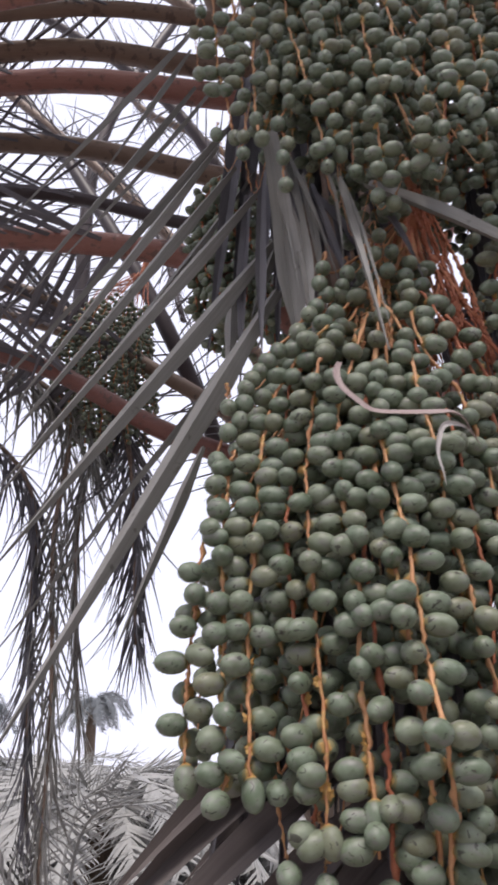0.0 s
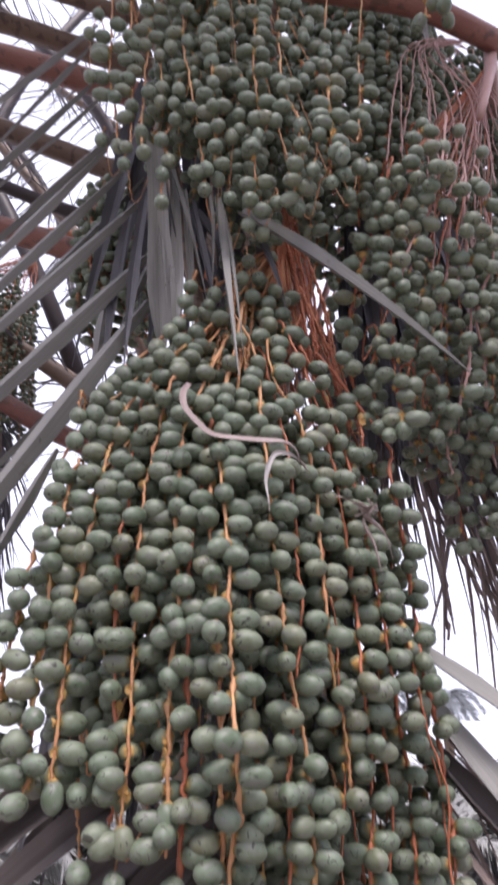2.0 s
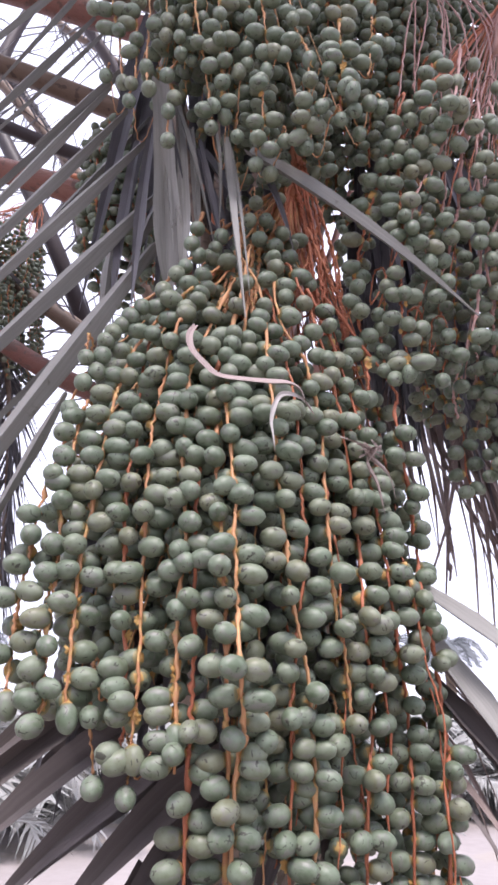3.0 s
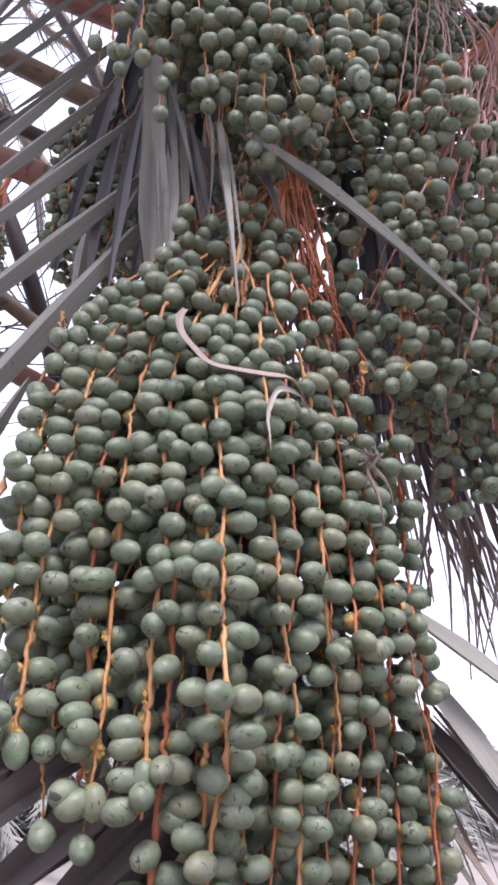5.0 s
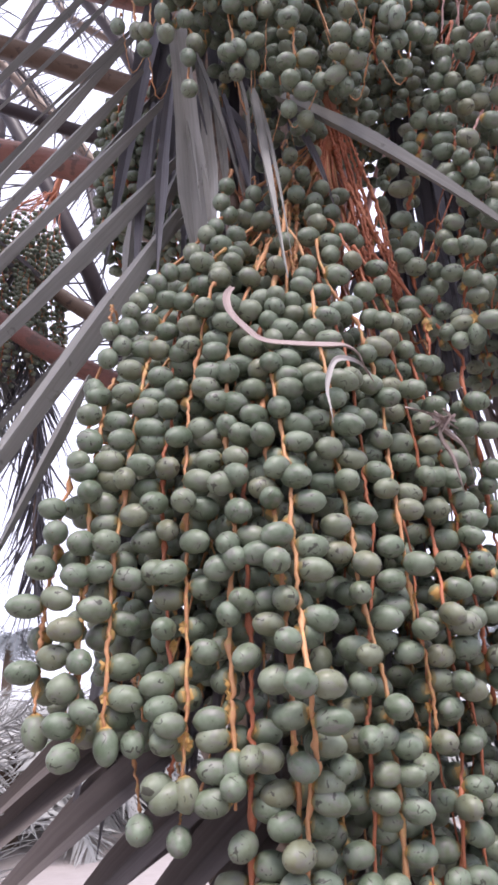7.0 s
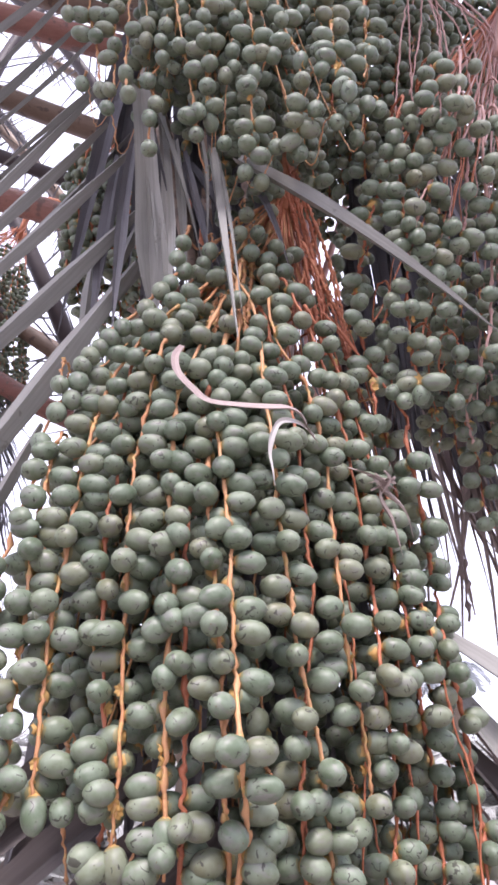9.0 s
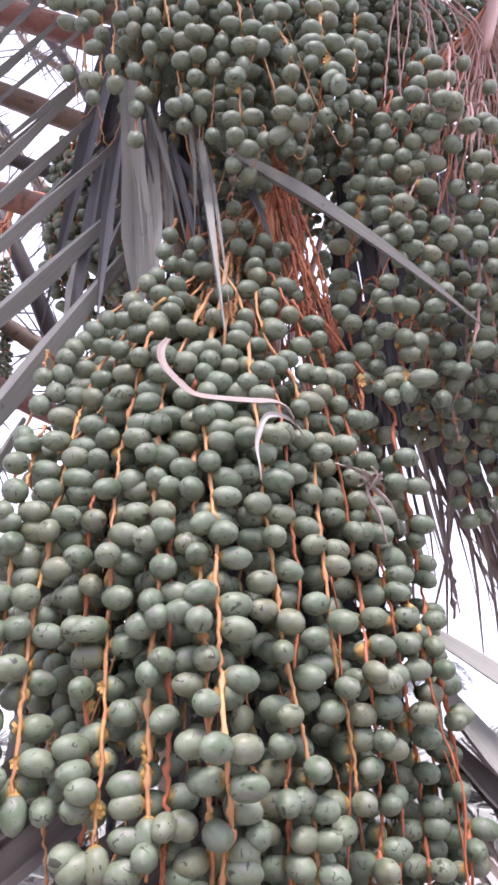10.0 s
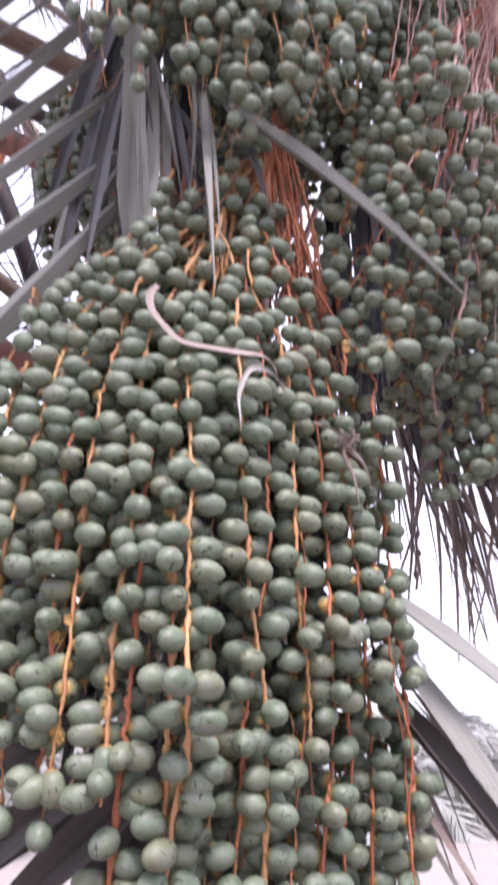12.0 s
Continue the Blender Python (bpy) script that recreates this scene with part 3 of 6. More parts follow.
FRONT_STRANDS.append((STRAND, [(0.158, 0.653, 1.904), (0.145, 0.605, 1.783), (0.121, 0.584, 1.697), (0.117, 0.560, 1.623), (0.120, 0.551, 1.572), (0.120, 0.529, 1.529), (0.124, 0.538, 1.506), (0.127, 0.541, 1.479), (0.126, 0.526, 1.452), (0.129, 0.535, 1.400), (0.130, 0.541, 1.392), (0.135, 0.558, 1.350)], higher + [(1.556, 67, 16), (1.524, 174, -7), (1.518, -102, -14), (1.508, 85, 0), (1.494, 174, -5), (1.491, -97, -10), (1.474, -155, -7), (1.459, -102, -3), (1.438, -156, -11), (1.384, -81, -12), (1.369, 71, -25), (1.365, 176, -19)], 1.195))
higher = [(1.835, -102, -32), (1.821, -133, -31), (1.807, -145, -18), (1.775, 102, 30), (1.775, -28, -24), (1.757, -118, -42), (1.734, -54, -35), (1.734, 168, -5), (1.717, 24, 2), (1.696, 162, -14), (1.692, 1, -28), (1.681, -151, -23), (1.668, -85, -35), (1.646, 170, 1), (1.643, -39, -31), (1.626, -123, -28), (1.613, -7, -20), (1.606, 171, 5)]
FRONT_STRANDS.append((STRAND, [(0.148, 0.661, 1.949), (0.170, 0.616, 1.856), (0.169, 0.572, 1.730), (0.174, 0.558, 1.672), (0.177, 0.564, 1.617), (0.182, 0.562, 1.568), (0.185, 0.561, 1.541), (0.190, 0.562, 1.498), (0.197, 0.564, 1.465), (0.205, 0.568, 1.430), (0.210, 0.574, 1.382), (0.212, 0.578, 1.344)], higher + [(1.592, -77, -25), (1.588, 171, 8), (1.568, -18, -22), (1.553, -140, -9), (1.543, 45, -1), (1.531, -154, -10), (1.529, -59, -23), (1.504, 113, 0), (1.502, -102, -15), (1.461, 167, -6), (1.457, -122, -8), (1.422, -76, -3), (1.415, 96, -8), (1.398, -125, -3), (1.393, -51, 3), (1.376, -133, -5), (1.373, -62, 0), (1.361, 62, -13)], 1.195))
FRONT_STRANDS.append((STRAND_RED, [(0.180, 0.634, 1.877), (0.192, 0.610, 1.792), (0.201, 0.588, 1.705), (0.207, 0.589, 1.627), (0.206, 0.584, 1.592), (0.207, 0.577, 1.554), (0.204, 0.578, 1.513), (0.196, 0.573, 1.458), (0.192, 0.569, 1.419), (0.189, 0.568, 1.405), (0.191, 0.575, 1.358)], [(1.698, -106, 2), (1.663, -122, -11), (1.656, -66, -24), (1.624, 40, 16), (1.611, -15, -4), (1.498, 61, 5), (1.483, -49, -14), (1.473, 14, -11), (1.433, -135, -4), (1.418, 143, -10), (1.400, -96, -10), (1.400, 129, -14), (1.362, 128, -22), (1.358, -57, -16)], 1.195))
higher = [(1.932, -87, -25), (1.924, -74, -50), (1.893, -135, -41), (1.885, -8, -7), (1.840, -6, -10), (1.819, -18, 6), (1.804, -169, -14), (1.793, -7, -13), (1.782, -141, -27), (1.745, -4, -23), (1.735, -119, -23), (1.696, -134, -20), (1.690, -58, -39)]
FRONT_STRANDS.append((STRAND, [(0.186, 0.644, 1.932), (0.188, 0.604, 1.821), (0.213, 0.601, 1.775), (0.220, 0.599, 1.749), (0.231, 0.597, 1.688), (0.232, 0.595, 1.636), (0.231, 0.580, 1.580), (0.231, 0.573, 1.522), (0.239, 0.584, 1.475), (0.244, 0.587, 1.459), (0.250, 0.593, 1.426), (0.251, 0.597, 1.394)], higher + [(1.646, -134, -18), (1.598, -10, -28), (1.595, -138, -18), (1.580, -10, -32), (1.565, 116, 14), (1.545, -158, -15), (1.526, -56, -18), (1.515, -166, -10), (1.497, -173, -11), (1.477, -66, -12), (1.459, -164, -9), (1.442, 26, -8), (1.432, 96, -7), (1.396, -81, -3)], 0))
higher = [(1.914, -13, -33), (1.854, -115, -29), (1.816, -133, -23), (1.788, -100, -40), (1.781, -150, -16), (1.766, -93, -37), (1.727, -159, -4), (1.705, -162, -12), (1.705, -65, -32), (1.674, 173, 9), (1.647, -176, -4), (1.628, -176, 2), (1.619, -96, -23), (1.594, -71, -25), (1.582, 31, -2), (1.564, 131, 13)]
FRONT_STRANDS.append((STRAND_RED, [(0.209, 0.644, 1.927), (0.231, 0.617, 1.835), (0.240, 0.615, 1.799), (0.256, 0.611, 1.720), (0.265, 0.612, 1.650), (0.274, 0.621, 1.582), (0.274, 0.615, 1.549), (0.266, 0.588, 1.493), (0.273, 0.600, 1.446), (0.278, 0.616, 1.401), (0.279, 0.622, 1.373), (0.271, 0.615, 1.337)], higher + [(1.540, -61, -17), (1.531, 114, 12), (1.510, -20, -14), (1.504, 75, 1), (1.491, -82, -14), (1.486, 119, -2), (1.481, -38, -17), (1.462, -21, -11), (1.460, -154, -10), (1.441, -84, -12), (1.431, 3, -7), (1.419, -129, -9), (1.388, -78, 6), (1.370, 90, -13), (1.356, -21, 6), (1.350, 163, -15), (1.346, -75, 7)], 1.195))
higher = [(1.856, -68, -29), (1.836, -81, -30), (1.810, 104, 35), (1.803, -101, -52), (1.790, -32, -55), (1.758, -99, -49), (1.738, -13, -15), (1.692, -67, -26), (1.670, -80, -35), (1.670, -145, -19), (1.649, -142, -26), (1.638, -36, -24), (1.615, -65, -28), (1.615, -141, -15), (1.602, -19, -17), (1.579, -22, -9), (1.572, 104, 1), (1.563, -57, -18)]
FRONT_STRANDS.append((STRAND_RED, [(0.231, 0.633, 1.883), (0.258, 0.629, 1.810), (0.283, 0.615, 1.687), (0.289, 0.615, 1.641), (0.301, 0.621, 1.572), (0.303, 0.616, 1.540), (0.305, 0.611, 1.487), (0.311, 0.621, 1.465), (0.328, 0.653, 1.425), (0.335, 0.668, 1.397), (0.332, 0.661, 1.347), (0.328, 0.653, 1.329)], higher + [(1.561, -179, -10), (1.543, -22, -12), (1.533, 89, 6), (1.520, -70, -20), (1.495, -23, -14), (1.492, -124, -7), (1.459, -43, -1), (1.453, 80, -12), (1.440, -57, -6), (1.425, 101, -10), (1.415, -77, -5), (1.412, 158, -11), (1.388, -67, -4), (1.367, -174, -15), (1.367, -49, -5), (1.353, 30, -8), (1.347, -179, -15), (1.339, -48, -2)], 1.195))
higher = [(1.815, 156, -5), (1.704, -60, -29), (1.701, 101, 18), (1.677, -145, -21), (1.677, -21, -24), (1.653, 111, 25), (1.644, -48, -33), (1.627, -90, -28), (1.609, 11, -8), (1.594, -72, -31), (1.560, 24, -13), (1.545, -58, -30), (1.521, -95, -19)]
FRONT_STRANDS.append((STRAND_RED, [(0.259, 0.641, 1.877), (0.333, 0.639, 1.764), (0.330, 0.631, 1.729), (0.338, 0.634, 1.662), (0.359, 0.673, 1.609), (0.362, 0.676, 1.575), (0.349, 0.640, 1.510), (0.358, 0.648, 1.481), (0.374, 0.673, 1.434), (0.375, 0.669, 1.383), (0.374, 0.664, 1.362), (0.367, 0.656, 1.327)], higher + [(1.497, -87, -12), (1.489, 21, -11), (1.479, -159, -13), (1.464, -27, -9), (1.451, -90, -5), (1.432, -169, -10), (1.412, 111, -10), (1.398, -106, -3), (1.386, 129, -12), (1.368, -32, -6), (1.364, 119, -12), (1.351, -96, 1), (1.339, 35, -11)], 1.195))
FRONT_STRANDS.append((STRAND, [(-0.027, 0.602, 1.659), (-0.035, 0.588, 1.626), (-0.042, 0.582, 1.583), (-0.046, 0.579, 1.549), (-0.046, 0.576, 1.525), (-0.049, 0.574, 1.491), (-0.050, 0.577, 1.466), (-0.051, 0.583, 1.443), (-0.050, 0.578, 1.416)], [(1.659, -115, -12), (1.632, -66, -25), (1.614, -71, -26), (1.603, -48, -24), (1.570, -125, -24), (1.549, -91, -24), (1.532, 124, 3), (1.519, -131, -11), (1.497, -54, -15), (1.491, -167, -11), (1.469, 107, -4), (1.454, -46, -7), (1.445, -135, -12), (1.433, 69, -6), (1.416, -62, -79)], 0))
higher = [(1.696, -101, 1), (1.685, -122, -33), (1.670, 54, 15), (1.653, -21, -8), (1.612, -37, -12), (1.598, -15, -10), (1.584, -94, -22), (1.577, -31, -17), (1.569, 139, 10), (1.564, 116, -7)]
FRONT_STRANDS.append((STRAND, [(-0.014, 0.605, 1.696), (-0.020, 0.608, 1.676), (-0.021, 0.592, 1.639), (-0.022, 0.583, 1.609), (-0.023, 0.583, 1.569), (-0.020, 0.571, 1.508), (-0.022, 0.571, 1.478), (-0.020, 0.567, 1.435), (-0.019, 0.563, 1.391)], higher + [(1.541, -108, -19), (1.524, 148, 1), (1.513, -52, -3), (1.513, -132, -13), (1.474, -140, -14), (1.454, -83, -15), (1.435, -136, -17), (1.419, -67, -5), (1.407, -134, -7), (1.403, 71, -14), (1.391, -117, -12)], 0))
FRONT_STRANDS.append((STRAND, [(0.168, 0.670, 2.077), (0.168, 0.664, 2.047), (0.183, 0.666, 2.019), (0.175, 0.660, 1.982), (0.197, 0.661, 1.976), (0.217, 0.660, 1.959), (0.238, 0.650, 1.913), (0.238, 0.650, 1.901)], [(2.047, -100, -58), (2.019, -101, -57), (1.982, -100, -56), (1.976, -102, -55), (1.959, -104, -55), (1.913, -106, -53)], 0))
FRONT_STRANDS.append((STRAND, [(0.160, 0.667, 2.042), (0.160, 0.661, 2.012), (0.160, 0.661, 2.000)], [(2.012, -99, -57)], 0))
FRONT_STRANDS.append((STRAND, [(0.208, 0.679, 2.037), (0.208, 0.673, 2.007), (0.208, 0.673, 1.995)], [(2.007, -103, -56)], 0))
FRONT_STRANDS.append((STRAND, [(0.127, 0.674, 2.016), (0.127, 0.668, 1.986), (0.118, 0.672, 1.969), (0.118, 0.672, 1.957)], [(1.986, -96, -56), (1.969, -95, -55)], 0))
FRONT_STRANDS.append((STRAND, [(0.099, 0.664, 2.009), (0.085, 0.648, 1.953), (0.094, 0.653, 1.941), (0.069, 0.626, 1.890), (0.053, 0.622, 1.860), (0.018, 0.623, 1.820), (0.011, 0.622, 1.808), (-0.004, 0.617, 1.784), (-0.006, 0.616, 1.766), (-0.011, 0.615, 1.743), (-0.023, 0.614, 1.728), (-0.037, 0.616, 1.686)], [(1.979, -94, -56), (1.953, -92, -55), (1.941, -93, -55), (1.905, -92, -54), (1.890, -91, -53), (1.860, -89, -52), (1.834, -87, -51), (1.820, -86, -50), (1.808, -85, -50), (1.795, -85, -49), (1.784, -84, -48), (1.766, -83, -47), (1.760, -84, -47), (1.743, -83, -46), (1.728, -82, -45), (1.698, -81, -43)], 0))
FRONT_STRANDS.append((STRAND, [(0.202, 0.632, 1.903), (0.202, 0.626, 1.873), (0.202, 0.626, 1.861)], [(1.873, -103, -52)], 0))
FRONT_STRANDS.append((STRAND, [(-0.023, 0.620, 1.788), (-0.023, 0.614, 1.758), (-0.023, 0.614, 1.746)], [(1.758, -82, -47)], 0))
FRONT_STRANDS.append((STRAND, [(0.305, 0.648, 1.784), (0.305, 0.642, 1.754), (0.305, 0.642, 1.742)], [(1.754, -112, -45)], 0))
FRONT_STRANDS.append((STRAND, [(0.020, 0.576, 1.431), (0.020, 0.570, 1.401), (0.028, 0.571, 1.348), (0.028, 0.571, 1.336)], [(1.401, -86, -22), (1.348, -90, -18)], 0))
FRONT_STRANDS.append((STRAND, [(0.310, 0.662, 1.429), (0.310, 0.656, 1.399), (0.310, 0.656, 1.387)], [(1.399, -112, -22)], 0))
FRONT_STRANDS.append((STRAND, [(0.168, 0.565, 1.413), (0.168, 0.559, 1.383), (0.168, 0.559, 1.371)], [(1.383, -102, -20)], 0))
FRONT_STRANDS.append((STRAND, [(0.242, 0.607, 1.410), (0.242, 0.601, 1.380), (0.242, 0.601, 1.368)], [(1.380, -108, -20)], 0))
FRONT_STRANDS.append((STRAND, [(0.055, 0.575, 1.371), (0.055, 0.569, 1.341), (0.055, 0.569, 1.329)], [(1.341, -93, -18)], 0))
FRONT_STRANDS.append((STRAND_RED, [(0.234, 0.696, 2.108), (0.246, 0.707, 2.066), (0.253, 0.689, 1.977), (0.249, 0.651, 1.883), (0.255, 0.640, 1.816)], [], 0))
FRONT_STRANDS.append((STRAND_RED, [(0.245, 0.699, 2.113), (0.257, 0.705, 2.047), (0.262, 0.687, 1.960), (0.260, 0.659, 1.881), (0.269, 0.654, 1.819)], [], 0))
FRONT_STRANDS.append((STRAND_RED, [(0.256, 0.702, 2.112), (0.271, 0.704, 2.038), (0.272, 0.694, 1.967), (0.259, 0.661, 1.875), (0.274, 0.662, 1.809)], [], 0))
FRONT_STRANDS.append((STRAND_RED, [(0.263, 0.697, 2.094), (0.282, 0.695, 2.014), (0.284, 0.672, 1.918), (0.285, 0.657, 1.845), (0.297, 0.668, 1.801)], [], 0))
FRONT_STRANDS.append((STRAND_RED, [(0.255, 0.703, 2.035), (0.275, 0.683, 1.950), (0.289, 0.670, 1.892), (0.292, 0.664, 1.835), (0.301, 0.673, 1.803)], [], 0))
FRONT_STRANDS.append((STRAND_RED, [(0.269, 0.706, 2.059), (0.259, 0.705, 2.018), (0.233, 0.675, 1.938), (0.217, 0.654, 1.896)], [], 0))
FRONT_STRANDS.append((STRAND_RED, [(0.217, 0.694, 2.098), (0.219, 0.700, 2.065), (0.213, 0.686, 2.014)], [], 0))
FRONT_STRANDS.append((STRAND_RED, [(0.251, 0.701, 2.105), (0.263, 0.701, 2.025), (0.265, 0.678, 1.937), (0.261, 0.652, 1.854), (0.281, 0.662, 1.803)], [], 0))
FRONT_STRANDS.append((STRAND_RED, [(0.241, 0.703, 2.111), (0.251, 0.710, 2.040), (0.253, 0.685, 1.948), (0.252, 0.654, 1.862)], [], 0))
FRONT_STRANDS.append((STRAND_RED, [(0.270, 0.697, 2.070), (0.287, 0.688, 1.982), (0.287, 0.664, 1.888), (0.288, 0.660, 1.825), (0.300, 0.668, 1.793)], [], 0))
FRONT_STRANDS.append((STRAND_RED, [(0.249, 0.700, 2.109), (0.257, 0.707, 2.067), (0.272, 0.703, 2.001), (0.279, 0.670, 1.900), (0.287, 0.662, 1.833)], [], 0))
FRONT_STRANDS.append((STRAND, [(0.179, 0.677, 2.001), (0.175, 0.668, 1.942), (0.166, 0.641, 1.865)], [], 0))
FRONT_STRANDS.append((STRAND, [(0.168, 0.665, 1.981), (0.164, 0.658, 1.916), (0.160, 0.622, 1.837)], [], 0))
FRONT_STRANDS.append((STRAND, [(0.152, 0.669, 1.999), (0.153, 0.674, 1.960), (0.156, 0.657, 1.898)], [], 0))
FRONT_STRANDS.append((STRAND, [(0.140, 0.687, 1.947), (0.127, 0.654, 1.881), (0.120, 0.635, 1.848)], [], 0))
FRONT_STRANDS.append((STRAND, [(0.143, 0.678, 1.937), (0.132, 0.640, 1.871), (0.127, 0.623, 1.837)], [], 0))
FRONT_STRANDS.append((STRAND, [(0.122, 0.686, 1.942), (0.105, 0.647, 1.889), (0.094, 0.633, 1.857)], [], 0))
FRONT_STRANDS.append((STRAND_RED, [(0.242, 0.703, 2.111), (0.251, 0.704, 2.017), (0.248, 0.669, 1.911), (0.242, 0.639, 1.814)], [], 0))
BACK = [-22, -38, -54, -72, -90, -108, -126, -144, -162, -8, 5, 17, 29]
date_bunch("large hanging bunch of unripe grey-green dates on orange strands", (0.20, 0.70, 2.10),
           [(2.14, 0.230, 0.71, 0.012, 0.010), (2.06, 0.222, 0.70, 0.030, 0.030), (1.98, 0.200, 0.695, 0.078, 0.042), (1.90, 0.170, 0.69, 0.132, 0.058), (1.82, 0.158, 0.69, 0.168, 0.080), (1.72, 0.156, 0.69, 0.194, 0.116),
            (1.62, 0.155, 0.69, 0.210, 0.142), (1.50, 0.156, 0.69, 0.220, 0.163), (1.40, 0.160, 0.69, 0.224, 0.166), (1.20, 0.160, 0.69, 0.222, 0.164)],
           [(1.0, BACK), (0.80, 24), (0.58, 16), (0.36, 8)], 11, [(0.36, 1.52, 2.15), (0.33, 1.1, 2.38), (0.28, 0.84, 2.36), (0.245, 0.74, 2.24), (0.230, 0.71, 2.10)],
           start=lambda cx, sy, r: (1.87 if cx > 0.27 else 2.06) - r.uniform(0, 0.12),
           end=lambda cx, sy, r: 1.27 - 0.09 * max(cx, 0.0) + r.uniform(-0.04, 0.05) + (0.13 if cx < -0.2 else 0) + (0.02 if math.hypot(cx, sy) < 0.9 else 0), cover=0.22, size=0.97, step=0.0245, strand_r=0.00145, grow=((1.30, 0.96), (1.55, 1.0), (1.95, 1.06)), placed=FRONT_STRANDS)

# the bunch above it, hanging over a leaf stalk
UPPER_STRANDS = []
UPPER_STRANDS.append((STRAND, [(-0.063, 0.599, 2.581), (-0.054, 0.610, 2.456), (-0.048, 0.612, 2.368), (-0.044, 0.617, 2.315), (-0.031, 0.623, 2.257), (-0.021, 0.628, 2.189)], [(2.424, -18, -35), (2.392, -168, -37), (2.368, -6, -10), (2.358, 179, -7), (2.349, -170, -31), (2.315, -17, -40), (2.304, -176, -3), (2.278, 177, -8), (2.278, -67, -56), (2.189, -78, -64)], 0))
UPPER_STRANDS.append((STRAND, [(-0.006, 0.595, 2.605), (0.002, 0.612, 2.489), (0.008, 0.608, 2.388), (0.005, 0.611, 2.332), (0.008, 0.612, 2.281), (0.008, 0.612, 2.224), (0.015, 0.602, 2.138)], [(2.605, -93, -25), (2.500, -135, -67), (2.480, 6, -2), (2.471, -142, -58), (2.452, 153, -67), (2.452, 4, -2), (2.425, 167, -11), (2.406, -21, -39), (2.383, -158, -47), (2.281, -50, -39), (2.208, 50, -75), (2.154, -73, -56)], 0))
UPPER_STRANDS.append((STRAND, [(0.045, 0.590, 2.623), (0.053, 0.597, 2.459), (0.057, 0.590, 2.369), (0.066, 0.581, 2.308), (0.076, 0.581, 2.242), (0.085, 0.585, 2.195), (0.097, 0.595, 2.118)], [(2.608, -61, -56), (2.578, -130, -69), (2.518, -39, -32), (2.489, -157, -48), (2.459, -54, -49), (2.402, 167, -8), (2.402, 157, -29), (2.393, 2, -63), (2.319, 153, -16), (2.225, -126, -58), (2.188, -51, -44), (2.132, -54, -60), (2.125, -145, -53)], 0))
higher = [(2.652, -103, -71), (2.601, -152, -37), (2.584, -14, -13), (2.567, -178, -13), (2.567, 33, -60), (2.550, -178, -38), (2.516, 163, -8), (2.465, 26, 52), (2.458, -37, -53), (2.452, 124, 46), (2.428, -158, -50), (2.403, -179, -17), (2.387, -43, -53)]
UPPER_STRANDS.append((STRAND, [(0.101, 0.588, 2.652), (0.104, 0.586, 2.465), (0.104, 0.582, 2.397), (0.099, 0.572, 2.284), (0.105, 0.578, 2.204), (0.113, 0.586, 2.154), (0.112, 0.595, 2.123)], higher + [(2.366, -155, -31), (2.346, -154, -42), (2.336, 156, -74), (2.295, 2, -7), (2.270, -73, -63), (2.255, -179, -39), (2.226, -97, -55), (2.226, -9, 0), (2.219, -174, -48), (2.195, -74, -52), (2.163, -109, -54), (2.137, -49, -45), (2.125, 29, -68)], 0))
higher = [(2.653, -68, -53), (2.623, -31, -51), (2.594, -17, -65), (2.535, -66, -73), (2.475, -2, -6), (2.475, -148, -57), (2.458, 13, -15), (2.442, 11, -14), (2.410, 7, -11), (2.394, -29, -65), (2.362, 156, -8), (2.346, -1, -8)]
UPPER_STRANDS.append((STRAND, [(0.166, 0.587, 2.653), (0.163, 0.584, 2.491), (0.158, 0.567, 2.314), (0.164, 0.560, 2.214), (0.161, 0.568, 2.139), (0.162, 0.586, 2.061)], higher + [(2.305, -20, -21), (2.232, 176, 5), (2.232, -20, -30), (2.200, -144, -50), (2.200, -58, -44), (2.180, 79, -82), (2.160, 151, -58), (2.153, -168, -49), (2.097, -164, -35), (2.097, -13, 0), (2.075, -129, -41), (2.061, -34, -36)], 0))
UPPER_STRANDS.append((STRAND, [(0.214, 0.587, 2.679), (0.201, 0.585, 2.510), (0.197, 0.564, 2.313), (0.201, 0.553, 2.247), (0.208, 0.544, 2.210), (0.214, 0.541, 2.181), (0.214, 0.549, 2.105), (0.212, 0.564, 2.073)], [(2.679, -176, -22), (2.648, 177, -41), (2.618, -167, -48), (2.572, -171, -20), (2.525, -29, -58), (2.492, 0, -49), (2.456, -43, -78), (2.403, 3, -55), (2.403, 28, -61), (2.283, -147, -48), (2.271, -31, -29), (2.265, -106, -63), (2.213, 164, -11), (2.186, 57, -75), (2.140, -95, -54), (2.112, -144, -52), (2.090, -154, -45), (2.079, -19, 0), (2.073, -178, -59)], 0))
UPPER_STRANDS.append((STRAND, [(0.293, 0.586, 2.686), (0.277, 0.593, 2.471), (0.265, 0.563, 2.305), (0.254, 0.532, 2.196), (0.258, 0.530, 2.147), (0.263, 0.516, 2.113)], [(2.647, 164, 2), (2.510, 180, 12), (2.471, -114, -74), (2.426, 165, -15), (2.426, 175, -79), (2.395, -118, -64), (2.350, 176, 11), (2.350, -123, -51), (2.305, -8, -11), (2.295, -163, -20), (2.275, 17, -25), (2.206, -172, 12), (2.196, -15, -49), (2.187, 169, -16), (2.174, 180, -32), (2.152, -2, -59), (2.122, 148, -57), (2.113, 107, -73)], 0))
